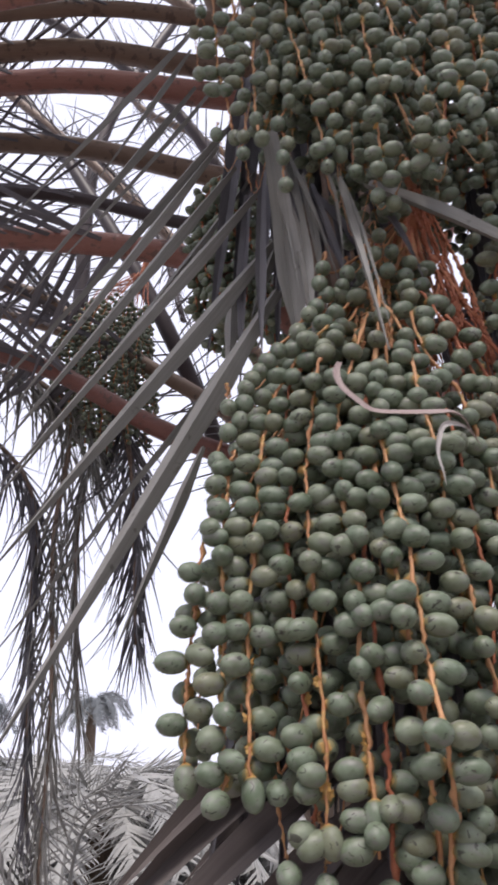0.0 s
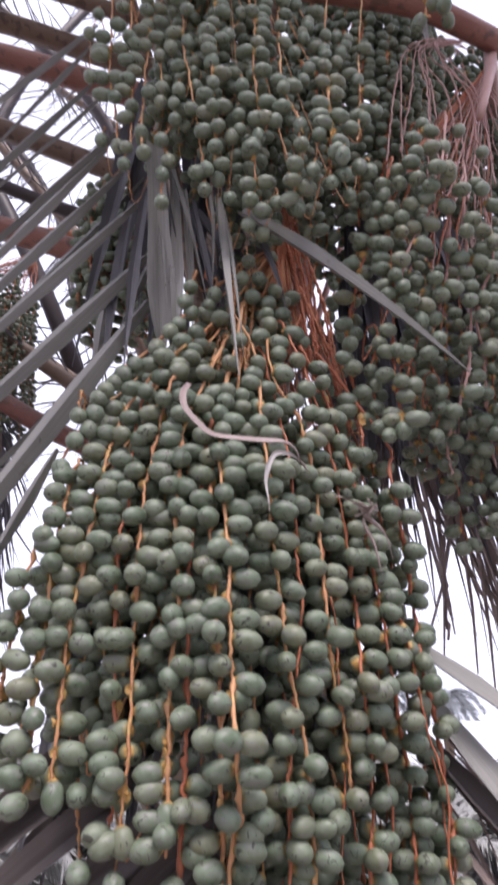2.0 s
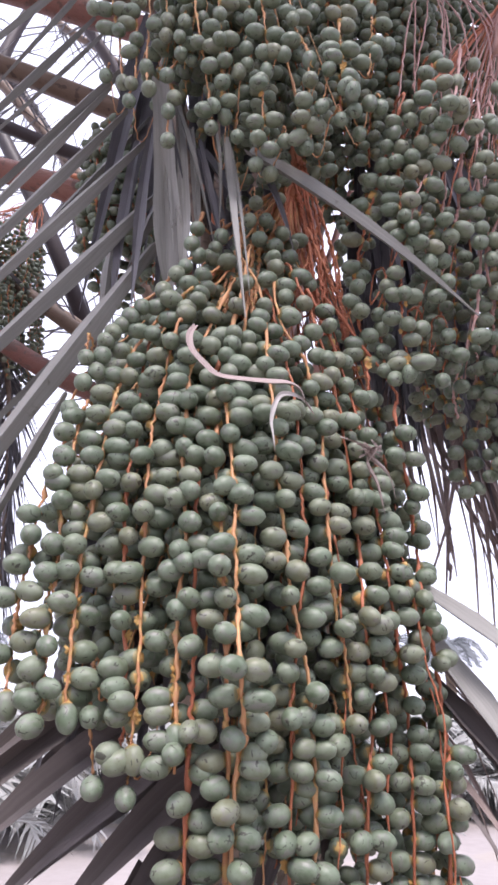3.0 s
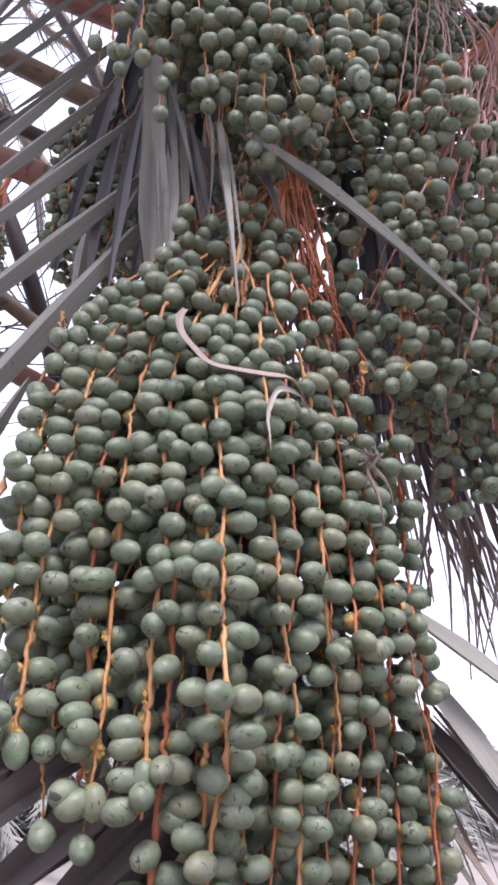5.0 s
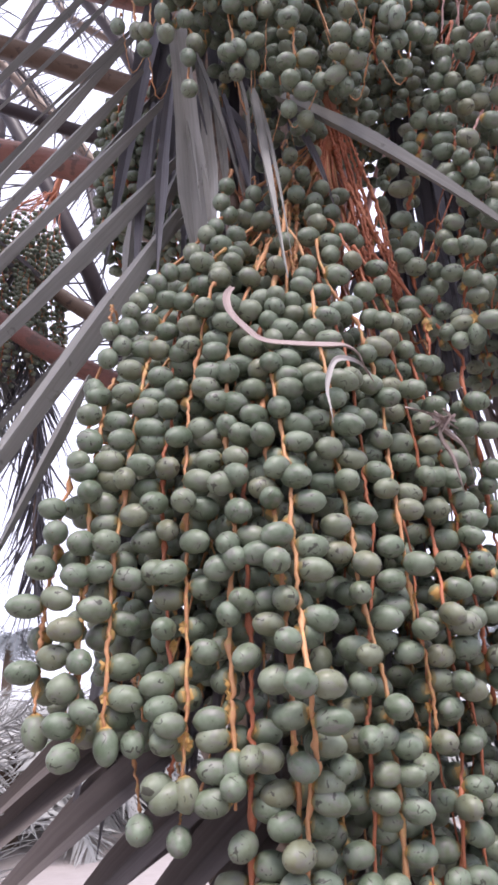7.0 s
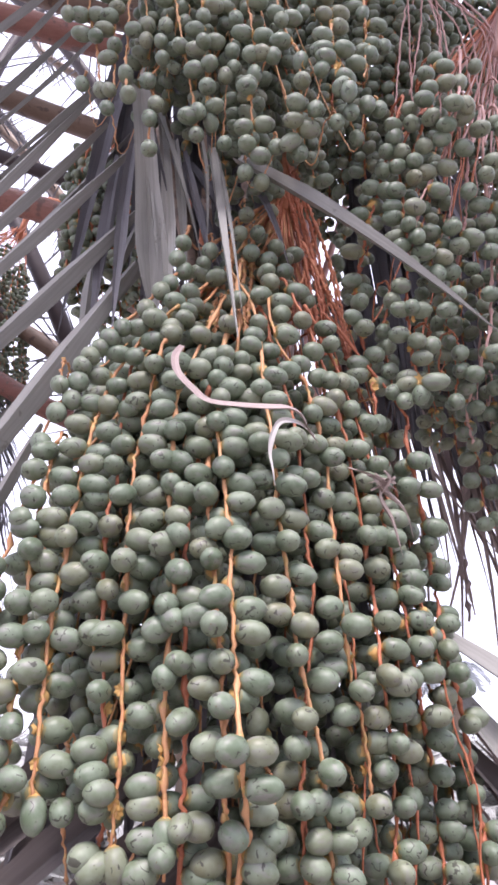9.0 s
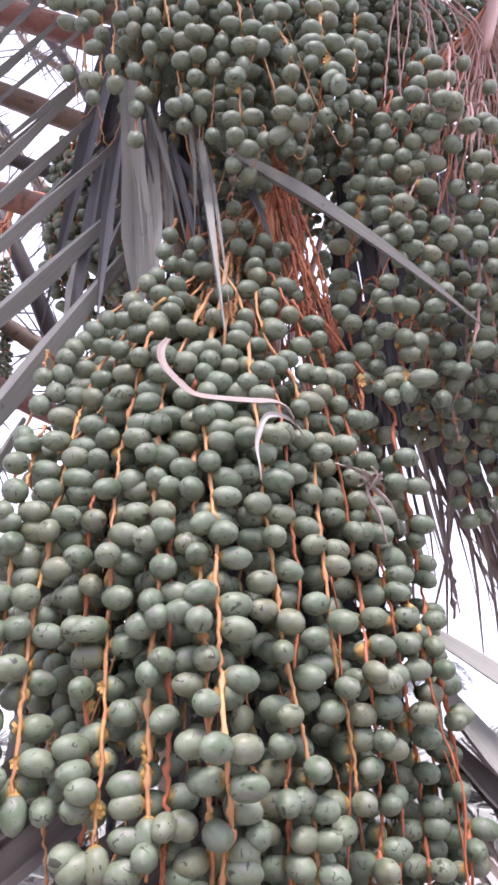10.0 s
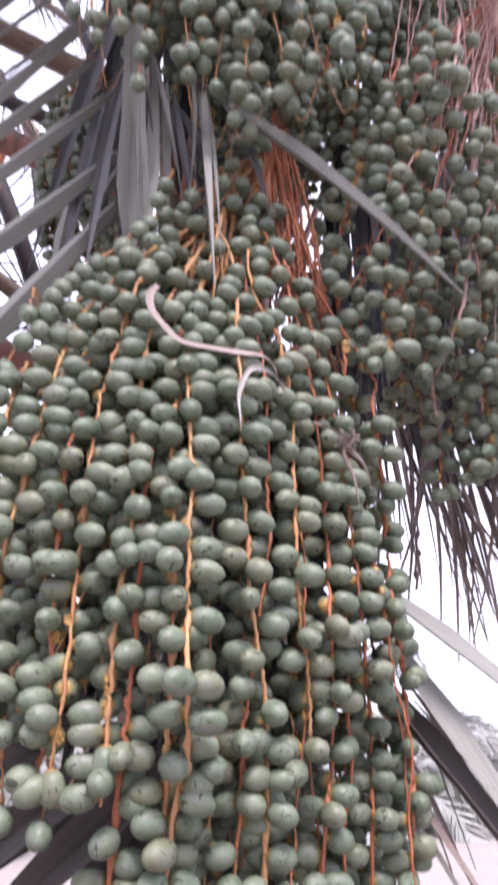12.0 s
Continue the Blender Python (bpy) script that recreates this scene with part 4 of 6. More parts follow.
UPPER_STRANDS.append((STRAND, [(0.351, 0.585, 2.647), (0.331, 0.593, 2.439), (0.316, 0.571, 2.310), (0.315, 0.571, 2.281), (0.294, 0.542, 2.164)], [(2.439, -57, -45), (2.357, 168, 9), (2.357, 176, -72), (2.308, -4, -16), (2.271, -18, -57), (2.260, 135, -55), (2.249, 16, -64), (2.186, 175, 14)], 0))
UPPER_STRANDS.append((STRAND, [(-0.030, 0.606, 2.521), (-0.019, 0.611, 2.367), (-0.012, 0.617, 2.316), (-0.004, 0.619, 2.194), (-0.008, 0.616, 2.168)], [(2.507, -129, -78), (2.465, 170, -11), (2.395, -114, -54), (2.381, -24, -50), (2.363, 18, -54), (2.349, -144, -52), (2.330, -51, -57), (2.316, -148, -55), (2.283, -176, -24), (2.261, -87, -58), (2.238, -172, -57), (2.172, -93, -56)], 0))
UPPER_STRANDS.append((STRAND, [(0.266, 0.597, 2.758), (0.266, 0.591, 2.728), (0.268, 0.592, 2.679), (0.268, 0.592, 2.667)], [(2.728, -109, -71), (2.679, -109, -70)], 0))
UPPER_STRANDS.append((STRAND, [(0.240, 0.597, 2.750), (0.240, 0.591, 2.720), (0.244, 0.592, 2.662), (0.244, 0.592, 2.650)], [(2.720, -107, -71), (2.662, -107, -70)], 0))
UPPER_STRANDS.append((STRAND, [(0.151, 0.598, 2.741), (0.151, 0.592, 2.711), (0.146, 0.592, 2.682), (0.133, 0.592, 2.606), (0.129, 0.591, 2.553), (0.142, 0.589, 2.472), (0.123, 0.586, 2.409), (0.123, 0.586, 2.397)], [(2.711, -99, -71), (2.682, -99, -71), (2.606, -97, -70), (2.553, -97, -69), (2.472, -100, -69), (2.409, -98, -68)], 0))
UPPER_STRANDS.append((STRAND, [(0.177, 0.598, 2.740), (0.177, 0.592, 2.710), (0.177, 0.592, 2.698)], [(2.710, -101, -71)], 0))
UPPER_STRANDS.append((STRAND, [(0.067, 0.599, 2.688), (0.067, 0.593, 2.658), (0.069, 0.594, 2.615), (0.068, 0.594, 2.586), (0.068, 0.594, 2.574)], [(2.658, -92, -71), (2.615, -92, -70), (2.586, -92, -70)], 0))
UPPER_STRANDS.append((STRAND, [(0.082, 0.599, 2.687), (0.082, 0.593, 2.657), (0.082, 0.593, 2.645)], [(2.657, -93, -71)], 0))
UPPER_STRANDS.append((STRAND, [(0.045, 0.600, 2.686), (0.045, 0.594, 2.656), (0.024, 0.597, 2.632), (0.031, 0.600, 2.568), (0.029, 0.609, 2.512), (0.029, 0.609, 2.500)], [(2.656, -90, -71), (2.632, -88, -70), (2.568, -88, -69), (2.512, -88, -68)], 0))
UPPER_STRANDS.append((STRAND, [(0.018, 0.602, 2.686), (0.018, 0.596, 2.656), (0.018, 0.596, 2.644)], [(2.656, -87, -71)], 0))
UPPER_STRANDS.append((STRAND, [(0.122, 0.599, 2.678), (0.122, 0.593, 2.648), (0.122, 0.593, 2.636)], [(2.648, -97, -71)], 0))
UPPER_STRANDS.append((STRAND, [(-0.041, 0.607, 2.658), (-0.041, 0.601, 2.628), (-0.041, 0.601, 2.616)], [(2.628, -82, -70)], 0))
UPPER_STRANDS.append((STRAND, [(0.230, 0.597, 2.554), (0.230, 0.591, 2.524), (0.249, 0.591, 2.483), (0.248, 0.592, 2.473), (0.239, 0.589, 2.454), (0.240, 0.589, 2.439), (0.220, 0.578, 2.382), (0.241, 0.571, 2.341), (0.229, 0.562, 2.299), (0.229, 0.562, 2.287)], [(2.524, -106, -68), (2.483, -110, -69), (2.473, -107, -67), (2.454, -109, -68), (2.439, -107, -67), (2.382, -105, -66), (2.341, -110, -67), (2.299, -109, -66)], 0))
UPPER_STRANDS.append((STRAND, [(0.182, 0.596, 2.539), (0.182, 0.590, 2.509), (0.182, 0.590, 2.497)], [(2.509, -102, -68)], 0))
UPPER_STRANDS.append((STRAND, [(0.299, 0.609, 2.510), (0.299, 0.603, 2.480), (0.314, 0.603, 2.465), (0.304, 0.602, 2.443), (0.301, 0.598, 2.427), (0.290, 0.587, 2.391), (0.290, 0.587, 2.379)], [(2.480, -114, -68), (2.465, -112, -66), (2.443, -114, -67), (2.427, -111, -66), (2.391, -114, -67)], 0))
UPPER_STRANDS.append((STRAND, [(0.317, 0.608, 2.507), (0.317, 0.602, 2.477), (0.317, 0.602, 2.465)], [(2.477, -115, -68)], 0))
UPPER_STRANDS.append((STRAND, [(-0.074, 0.620, 2.475), (-0.074, 0.614, 2.445), (-0.080, 0.615, 2.397), (-0.071, 0.623, 2.311), (-0.071, 0.623, 2.299)], [(2.445, -80, -67), (2.397, -79, -67), (2.311, -80, -65)], 0))
UPPER_STRANDS.append((STRAND, [(0.083, 0.597, 2.437), (0.083, 0.591, 2.407), (0.083, 0.591, 2.395)], [(2.407, -95, -68)], 0))
UPPER_STRANDS.append((STRAND, [(0.039, 0.609, 2.409), (0.039, 0.603, 2.379), (0.025, 0.608, 2.367), (0.032, 0.606, 2.293), (0.031, 0.607, 2.264), (0.050, 0.598, 2.254), (0.052, 0.600, 2.218), (0.039, 0.605, 2.187), (0.050, 0.606, 2.150), (0.044, 0.608, 2.125), (0.044, 0.605, 2.072), (0.044, 0.605, 2.060)], [(2.379, -90, -68), (2.367, -89, -67), (2.293, -90, -66), (2.264, -89, -65), (2.254, -91, -65), (2.225, -89, -64), (2.218, -91, -64), (2.187, -90, -63), (2.150, -91, -62), (2.125, -91, -61), (2.072, -91, -60)], 0))
UPPER_STRANDS.append((STRAND, [(0.056, 0.600, 2.309), (0.056, 0.594, 2.279), (0.056, 0.594, 2.267)], [(2.279, -92, -66)], 0))
UPPER_STRANDS.append((STRAND, [(0.341, 0.581, 2.307), (0.341, 0.575, 2.277), (0.341, 0.575, 2.265)], [(2.277, -118, -64)], 0))
UPPER_STRANDS.append((STRAND, [(0.142, 0.576, 2.306), (0.142, 0.570, 2.276), (0.137, 0.574, 2.222), (0.143, 0.576, 2.194), (0.133, 0.582, 2.187), (0.132, 0.598, 2.089), (0.132, 0.598, 2.077)], [(2.276, -101, -66), (2.222, -100, -65), (2.194, -101, -64), (2.187, -100, -64), (2.089, -99, -60)], 0))
UPPER_STRANDS.append((STRAND, [(-0.045, 0.651, 2.247), (-0.045, 0.645, 2.217), (-0.045, 0.645, 2.205)], [(2.217, -83, -63)], 0))
UPPER_STRANDS.append((STRAND, [(0.186, 0.563, 2.227), (0.186, 0.557, 2.197), (0.186, 0.557, 2.185)], [(2.197, -105, -64)], 0))
UPPER_STRANDS.append((STRAND, [(0.241, 0.548, 2.196), (0.241, 0.542, 2.166), (0.232, 0.549, 2.106), (0.220, 0.579, 2.067), (0.220, 0.579, 2.055)], [(2.166, -111, -63), (2.106, -110, -62), (2.067, -108, -60)], 0))
UPPER_STRANDS.append((STRAND, [(-0.008, 0.619, 2.169), (-0.008, 0.613, 2.139), (-0.008, 0.613, 2.127)], [(2.139, -86, -61)], 0))
UPPER_STRANDS.append((STRAND, [(0.311, 0.557, 2.154), (0.311, 0.551, 2.124), (0.291, 0.542, 2.118), (0.271, 0.540, 2.099), (0.285, 0.566, 2.088), (0.285, 0.566, 2.076)], [(2.124, -117, -61), (2.118, -115, -61), (2.099, -114, -61), (2.088, -114, -60)], 0))
UPPER_STRANDS.append((STRAND, [(0.100, 0.610, 2.134), (0.100, 0.604, 2.104), (0.100, 0.604, 2.092)], [(2.104, -96, -61)], 0))
UPPER_STRANDS.append((STRAND, [(0.255, 0.552, 2.116), (0.255, 0.546, 2.086), (0.255, 0.546, 2.074)], [(2.086, -112, -61)], 0))
UPPER_STRANDS.append((STRAND, [(0.193, 0.592, 2.111), (0.193, 0.586, 2.081), (0.179, 0.607, 2.045), (0.179, 0.607, 2.033)], [(2.081, -105, -60), (2.045, -103, -58)], 0))
UPPER_STRANDS.append((STRAND, [(0.159, 0.605, 2.080), (0.159, 0.599, 2.050), (0.159, 0.599, 2.038)], [(2.050, -102, -59)], 0))
date_bunch("hanging bunch of unripe green dates draped over a red leaf stalk", (0.14, 0.60, 2.45),
           [(2.92, 0.10, 0.60, 0.02, 0.02), (2.72, 0.11, 0.63, 0.07, 0.04), (2.50, 0.12, 0.66, 0.13, 0.06), (2.41, 0.125, 0.66, 0.15, 0.07), (2.32, 0.13, 0.63, 0.145, 0.10), (2.25, 0.138, 0.67, 0.18, 0.10), (2.17, 0.145, 0.68, 0.17, 0.09), (2.10, 0.165, 0.69, 0.14, 0.08), (2.02, 0.17, 0.70, 0.08, 0.07)],
           [(0.72, 16), (0.42, 9)], 12, [(0.36, 1.55, 2.2), (0.34, 1.3, 2.75), (0.26, 0.95, 3.05), (0.14, 0.70, 3.05), (0.10, 0.60, 2.90)],
           start=lambda cx, sy, r: 2.74 - r.uniform(0, 0.06), end=lambda cx, sy, r: 2.075 + r.uniform(0, 0.07) + 0.05 * abs(cx) + (0.13 if cx < -0.15 else 0), size=1.0, step=0.0245, strand_r=0.0011, cover=0.5, placed=UPPER_STRANDS)

# the bunch beside it, with pink strands
RIGHT_STRANDS = []
RIGHT_STRANDS.append((STRAND_RED, [(0.351, 0.565, 2.168), (0.329, 0.588, 2.084), (0.318, 0.598, 2.038), (0.306, 0.610, 1.995), (0.304, 0.636, 1.966), (0.296, 0.642, 1.929), (0.291, 0.633, 1.873), (0.305, 0.644, 1.828), (0.302, 0.632, 1.785), (0.300, 0.627, 1.754)], [(2.130, -136, -44), (2.115, -126, -63), (2.092, -134, -52), (2.067, -120, -47), (2.046, -171, -23), (2.038, -76, -38), (2.018, 58, 34), (2.010, 156, -1), (1.999, 32, 33), (1.989, -126, -41), (1.974, 159, 1), (1.946, -166, -48), (1.924, 19, 21), (1.904, -88, -34), (1.878, -128, -28), (1.865, -74, -32), (1.841, -56, -48), (1.820, -169, -1), (1.797, 50, 12)], 0))
higher = [(2.201, -151, -41), (2.149, -157, -24), (2.123, -113, -29), (2.115, -117, -56), (2.093, -81, -54), (2.068, -130, -50), (2.038, -165, -32), (2.014, 160, -15), (1.999, 146, -8), (1.985, -94, -42), (1.975, 144, -11)]
RIGHT_STRANDS.append((STRAND_RED, [(0.385, 0.555, 2.201), (0.351, 0.574, 2.106), (0.341, 0.583, 2.088), (0.344, 0.585, 2.033), (0.342, 0.589, 1.991), (0.349, 0.603, 1.956), (0.348, 0.617, 1.915), (0.347, 0.619, 1.884), (0.344, 0.613, 1.848), (0.348, 0.620, 1.815), (0.345, 0.607, 1.780)], higher + [(1.966, -161, -38), (1.922, -166, -37), (1.890, -95, -43), (1.887, -161, -27), (1.887, -17, -17), (1.855, 165, -20), (1.845, -86, -50), (1.824, -72, -41), (1.799, 148, -11), (1.790, 148, -11), (1.783, -53, -16), (1.783, 129, -81)], 0))
RIGHT_STRANDS.append((STRAND_PINK, [(0.451, 0.577, 2.302), (0.401, 0.526, 2.131), (0.398, 0.547, 2.103), (0.395, 0.565, 2.081), (0.384, 0.577, 2.060), (0.360, 0.575, 2.011), (0.355, 0.593, 1.975), (0.350, 0.611, 1.936)], [(2.177, 179, -70), (2.128, 10, -65), (2.123, -159, -39), (2.105, -163, -36), (2.095, 178, -32), (2.068, -67, -53), (2.062, -176, -25), (2.033, -1, -42), (2.005, -154, -44), (1.975, -101, -56), (1.958, -45, -40), (1.947, -106, -56)], 0))
RIGHT_STRANDS.append((STRAND_PINK, [(0.426, 0.551, 2.177), (0.399, 0.555, 2.092), (0.405, 0.586, 2.027), (0.394, 0.594, 1.986), (0.382, 0.599, 1.965), (0.378, 0.607, 1.940)], [(2.115, -66, -4), (1.990, -80, -47), (1.982, 165, 18), (1.971, 31, 8), (1.956, -46, -49), (1.940, -75, -71)], 0))
RIGHT_STRANDS.append((STRAND_PINK, [(0.438, 0.554, 2.164), (0.423, 0.567, 2.071), (0.423, 0.589, 2.016), (0.416, 0.592, 1.986), (0.413, 0.613, 1.952), (0.403, 0.615, 1.926), (0.400, 0.620, 1.895)], [(2.113, -72, -36), (2.088, -156, -26), (2.041, -132, -59), (1.986, -35, -48), (1.970, -130, -36), (1.945, -148, -26), (1.923, 170, 7), (1.912, -91, -42), (1.895, -149, -35)], 0))
higher = [(2.138, -159, -5), (2.138, -127, -53), (2.110, -4, -32), (2.066, 171, 28), (2.058, -115, -61), (2.043, 164, 23), (2.023, -138, -46), (1.982, -105, -57), (1.976, -22, -19), (1.960, -83, -57)]
RIGHT_STRANDS.append((STRAND_PINK, [(0.478, 0.567, 2.180), (0.475, 0.564, 2.103), (0.483, 0.572, 2.074), (0.489, 0.588, 2.032), (0.473, 0.603, 1.985), (0.465, 0.612, 1.954), (0.474, 0.626, 1.922), (0.482, 0.642, 1.892), (0.490, 0.657, 1.869), (0.496, 0.674, 1.846), (0.505, 0.690, 1.814), (0.508, 0.695, 1.778)], higher + [(1.922, -15, -30), (1.917, -75, -54), (1.897, -175, 3), (1.883, -166, -6), (1.869, -130, -40), (1.852, -25, -19), (1.840, -160, -37), (1.834, -51, -21), (1.823, -96, -39), (1.808, -176, -30)], 0))
RIGHT_STRANDS.append((STRAND_PINK, [(0.454, 0.560, 2.165), (0.442, 0.566, 2.066), (0.454, 0.590, 2.015), (0.456, 0.602, 1.980), (0.457, 0.621, 1.924), (0.445, 0.627, 1.860), (0.437, 0.653, 1.825), (0.450, 0.707, 1.805), (0.449, 0.704, 1.766)], [(2.075, -64, -38), (2.057, -123, -52), (2.025, -170, -16), (2.025, -12, -27), (2.009, -152, -37), (1.993, -128, -50), (1.970, -133, -39), (1.929, -140, -44), (1.841, -40, 12), (1.828, -133, -33), (1.820, -170, -24), (1.807, -77, -10)], 0))
RIGHT_STRANDS.append((STRAND_RED, [(0.398, 0.567, 2.254), (0.376, 0.543, 2.142), (0.366, 0.562, 2.109), (0.362, 0.576, 2.082), (0.352, 0.584, 2.048)], [(2.254, -73, -63), (2.223, -20, -12), (2.163, -37, 3), (2.163, -151, -35), (2.142, -173, -32), (2.118, -88, -42), (2.094, -78, -49), (2.076, -130, -48), (2.054, -90, -52)], 0))
RIGHT_STRANDS.append((STRAND_PINK, [(0.465, 0.583, 2.295), (0.465, 0.577, 2.265), (0.465, 0.577, 2.253)], [(2.265, -127, -62)], 0))
RIGHT_STRANDS.append((STRAND_PINK, [(0.501, 0.587, 2.265), (0.501, 0.581, 2.235), (0.501, 0.581, 2.223)], [(2.235, -129, -60)], 0))
RIGHT_STRANDS.append((STRAND_PINK, [(0.511, 0.654, 1.944), (0.511, 0.648, 1.914), (0.526, 0.686, 1.831), (0.526, 0.686, 1.819)], [(1.914, -126, -48), (1.831, -126, -44)], 0))
RIGHT_STRANDS.append((STRAND_RED, [(0.334, 0.638, 1.941), (0.334, 0.632, 1.911), (0.323, 0.641, 1.874), (0.328, 0.648, 1.857), (0.329, 0.648, 1.824), (0.326, 0.633, 1.790), (0.336, 0.626, 1.777), (0.336, 0.626, 1.765)], [(1.911, -115, -51), (1.874, -114, -49), (1.857, -114, -48), (1.824, -114, -47), (1.790, -115, -46), (1.777, -116, -45)], 0))
RIGHT_STRANDS.append((STRAND_RED, [(0.417, 0.651, 1.886), (0.417, 0.645, 1.856), (0.419, 0.654, 1.837), (0.410, 0.659, 1.798), (0.410, 0.659, 1.786)], [(1.856, -121, -47), (1.837, -121, -46), (1.798, -120, -44)], 0))
RIGHT_STRANDS.append((STRAND_RED, [(0.376, 0.636, 1.883), (0.376, 0.630, 1.853), (0.376, 0.630, 1.841)], [(1.853, -119, -48)], 0))
RIGHT_STRANDS.append((STRAND_PINK, [(0.483, 0.700, 1.872), (0.483, 0.694, 1.842), (0.486, 0.720, 1.820), (0.494, 0.720, 1.799), (0.494, 0.720, 1.787)], [(1.842, -123, -45), (1.820, -122, -44), (1.799, -123, -43)], 0))
date_bunch("hanging bunch of small green dates on pink and orange strands", (0.52, 0.70, 2.40),
           [(2.56, 0.60, 0.66, 0.02, 0.02), (2.44, 0.565, 0.67, 0.075, 0.06), (2.34, 0.54, 0.68, 0.110, 0.09), (2.19, 0.505, 0.69, 0.150, 0.12), (2.09, 0.495, 0.70, 0.185, 0.14), (1.98, 0.49, 0.71, 0.205, 0.15), (1.85, 0.50, 0.735, 0.185, 0.15), (1.74, 0.51, 0.75, 0.15, 0.14), (1.60, 0.52, 0.75, 0.11, 0.12)],
           [(1.0, [62, 47, 34, 22, 12, -4, -20, -40, -62, -86, -110, -135, -160]), (0.48, 9), (0.28, 5)], 13, [(0.40, 1.55, 2.2), (0.64, 1.25, 2.4), (0.78, 0.95, 2.74), (0.68, 0.74, 2.74), (0.60, 0.65, 2.54), (0.55, 0.605, 2.42), (0.52, 0.595, 2.33)],
           start=lambda cx, sy, r: (2.40 if cx < -0.35 else 2.20) - r.uniform(0, 0.08), end=lambda cx, sy, r: (2.02 if -0.62 < cx < -0.22 and sy > -0.3 else 1.78 if cx < -0.25 else 1.70) + r.uniform(-0.03, 0.06) + (0.10 if sy < 0.1 else 0.0), mats=(STRAND_RED, STRAND_PINK), size=1.0, step=0.0275, strand_r=0.0015, cover=0.4, stalk_r=(0.019, 0.008), placed=RIGHT_STRANDS)

# darker bunches further in
date_bunch("shaded bunch of dark green dates deep under the crown", (0.42, 0.86, 2.7),
           [(3.25, 0.46, 0.86, 0.03, 0.03), (3.05, 0.46, 0.86, 0.14, 0.10), (2.8, 0.45, 0.86, 0.165, 0.12), (2.55, 0.42, 0.86, 0.165, 0.12), (2.36, 0.40, 0.87, 0.14, 0.11), (2.20, 0.40, 0.88, 0.11, 0.10), (2.0, 0.42, 0.90, 0.08, 0.08)],
           [(1.0, 22), (0.62, 14)], 14, [(0.38, 1.55, 2.25), (0.44, 1.3, 3.0), (0.48, 0.98, 3.4), (0.46, 0.86, 3.22)], singles=120, meshes=DATES_FAR, stalk_r=(0.012, 0.010),
           start=lambda cx, sy, r: 3.12 - r.uniform(0, 0.1), end=lambda cx, sy, r: 2.26 + r.uniform(0, 0.16), mats=(STRAND_RED, STRAND_PINK))
date_bunch("shaded bunch of dark green dates high under the crown", (0.74, 0.98, 3.0),
           [(3.15, 0.74, 0.98, 0.02, 0.02), (3.0, 0.74, 0.98, 0.10, 0.09), (2.75, 0.73, 0.98, 0.15, 0.12), (2.5, 0.73, 0.98, 0.14, 0.12), (2.25, 0.73, 0.98, 0.08, 0.08)],
           [(1.0, 18), (0.6, 9)], 19, [(0.42, 1.58, 2.25), (0.60, 1.4, 2.9), (0.72, 1.15, 3.25), (0.74, 0.98, 3.12)], singles=90, meshes=DATES_FAR, stalk_r=(0.012, 0.010),
           start=lambda cx, sy, r: 3.06 - r.uniform(0, 0.1), end=lambda cx, sy, r: 2.32 + r.uniform(0, 0.16), mats=(STRAND_PINK, STRAND_PINK))
date_bunch("few green dates on a short strand over a red leaf stalk", (0.44, 0.56, 2.62),
           [(2.70, 0.445, 0.575, 0.004, 0.004), (2.62, 0.43, 0.535, 0.008, 0.006), (2.48, 0.425, 0.525, 0.012, 0.010), (2.38, 0.425, 0.525, 0.012, 0.010)],
           [(1.0, 2)], 17, [(0.46, 0.70, 2.95), (0.455, 0.62, 2.82), (0.445, 0.575, 2.69)], stalk_r=(0.004, 0.003), start=lambda cx, sy, r: 2.475, end=lambda cx, sy, r: 2.43, size=1.2)
date_bunch("few green dates hanging free against the sky", (0.60, 0.62, 3.05),
           [(3.06, 0.61, 0.62, 0.01, 0.01), (2.92, 0.60, 0.62, 0.035, 0.03), (2.70, 0.60, 0.62, 0.04, 0.03)],
           [(1.0, 5)], 18, [(0.70, 0.9, 3.2), (0.65, 0.72, 3.2), (0.61, 0.62, 3.05)], stalk_r=(0.006, 0.004), start=lambda cx, sy, r: 2.95, end=lambda cx, sy, r: 2.80 + r.uniform(0, 0.06), size=1.1)
date_bunch("shaded bunch of dark green dates behind grey leaflets", (-0.04, 1.15, 2.6),
           [(2.75, -0.02, 1.18, 0.02, 0.02), (2.62, -0.04, 1.15, 0.07, 0.07), (2.45, -0.045, 1.15, 0.085, 0.08), (2.30, -0.03, 1.15, 0.08, 0.08), (2.16, -0.01, 1.15, 0.06, 0.06)],
           [(1.0, 13), (0.5, 6)], 15, [(0.30, 1.5, 2.2), (0.14, 1.35, 2.75), (0.02, 1.2, 2.85), (-0.02, 1.18, 2.74)], singles=80, meshes=DATES_FAR,
           start=lambda cx, sy, r: 2.66 - r.uniform(0, 0.08), end=lambda cx, sy, r: 2.20 + r.uniform(0, 0.1), mats=(STRAND_RED, STRAND_RED))
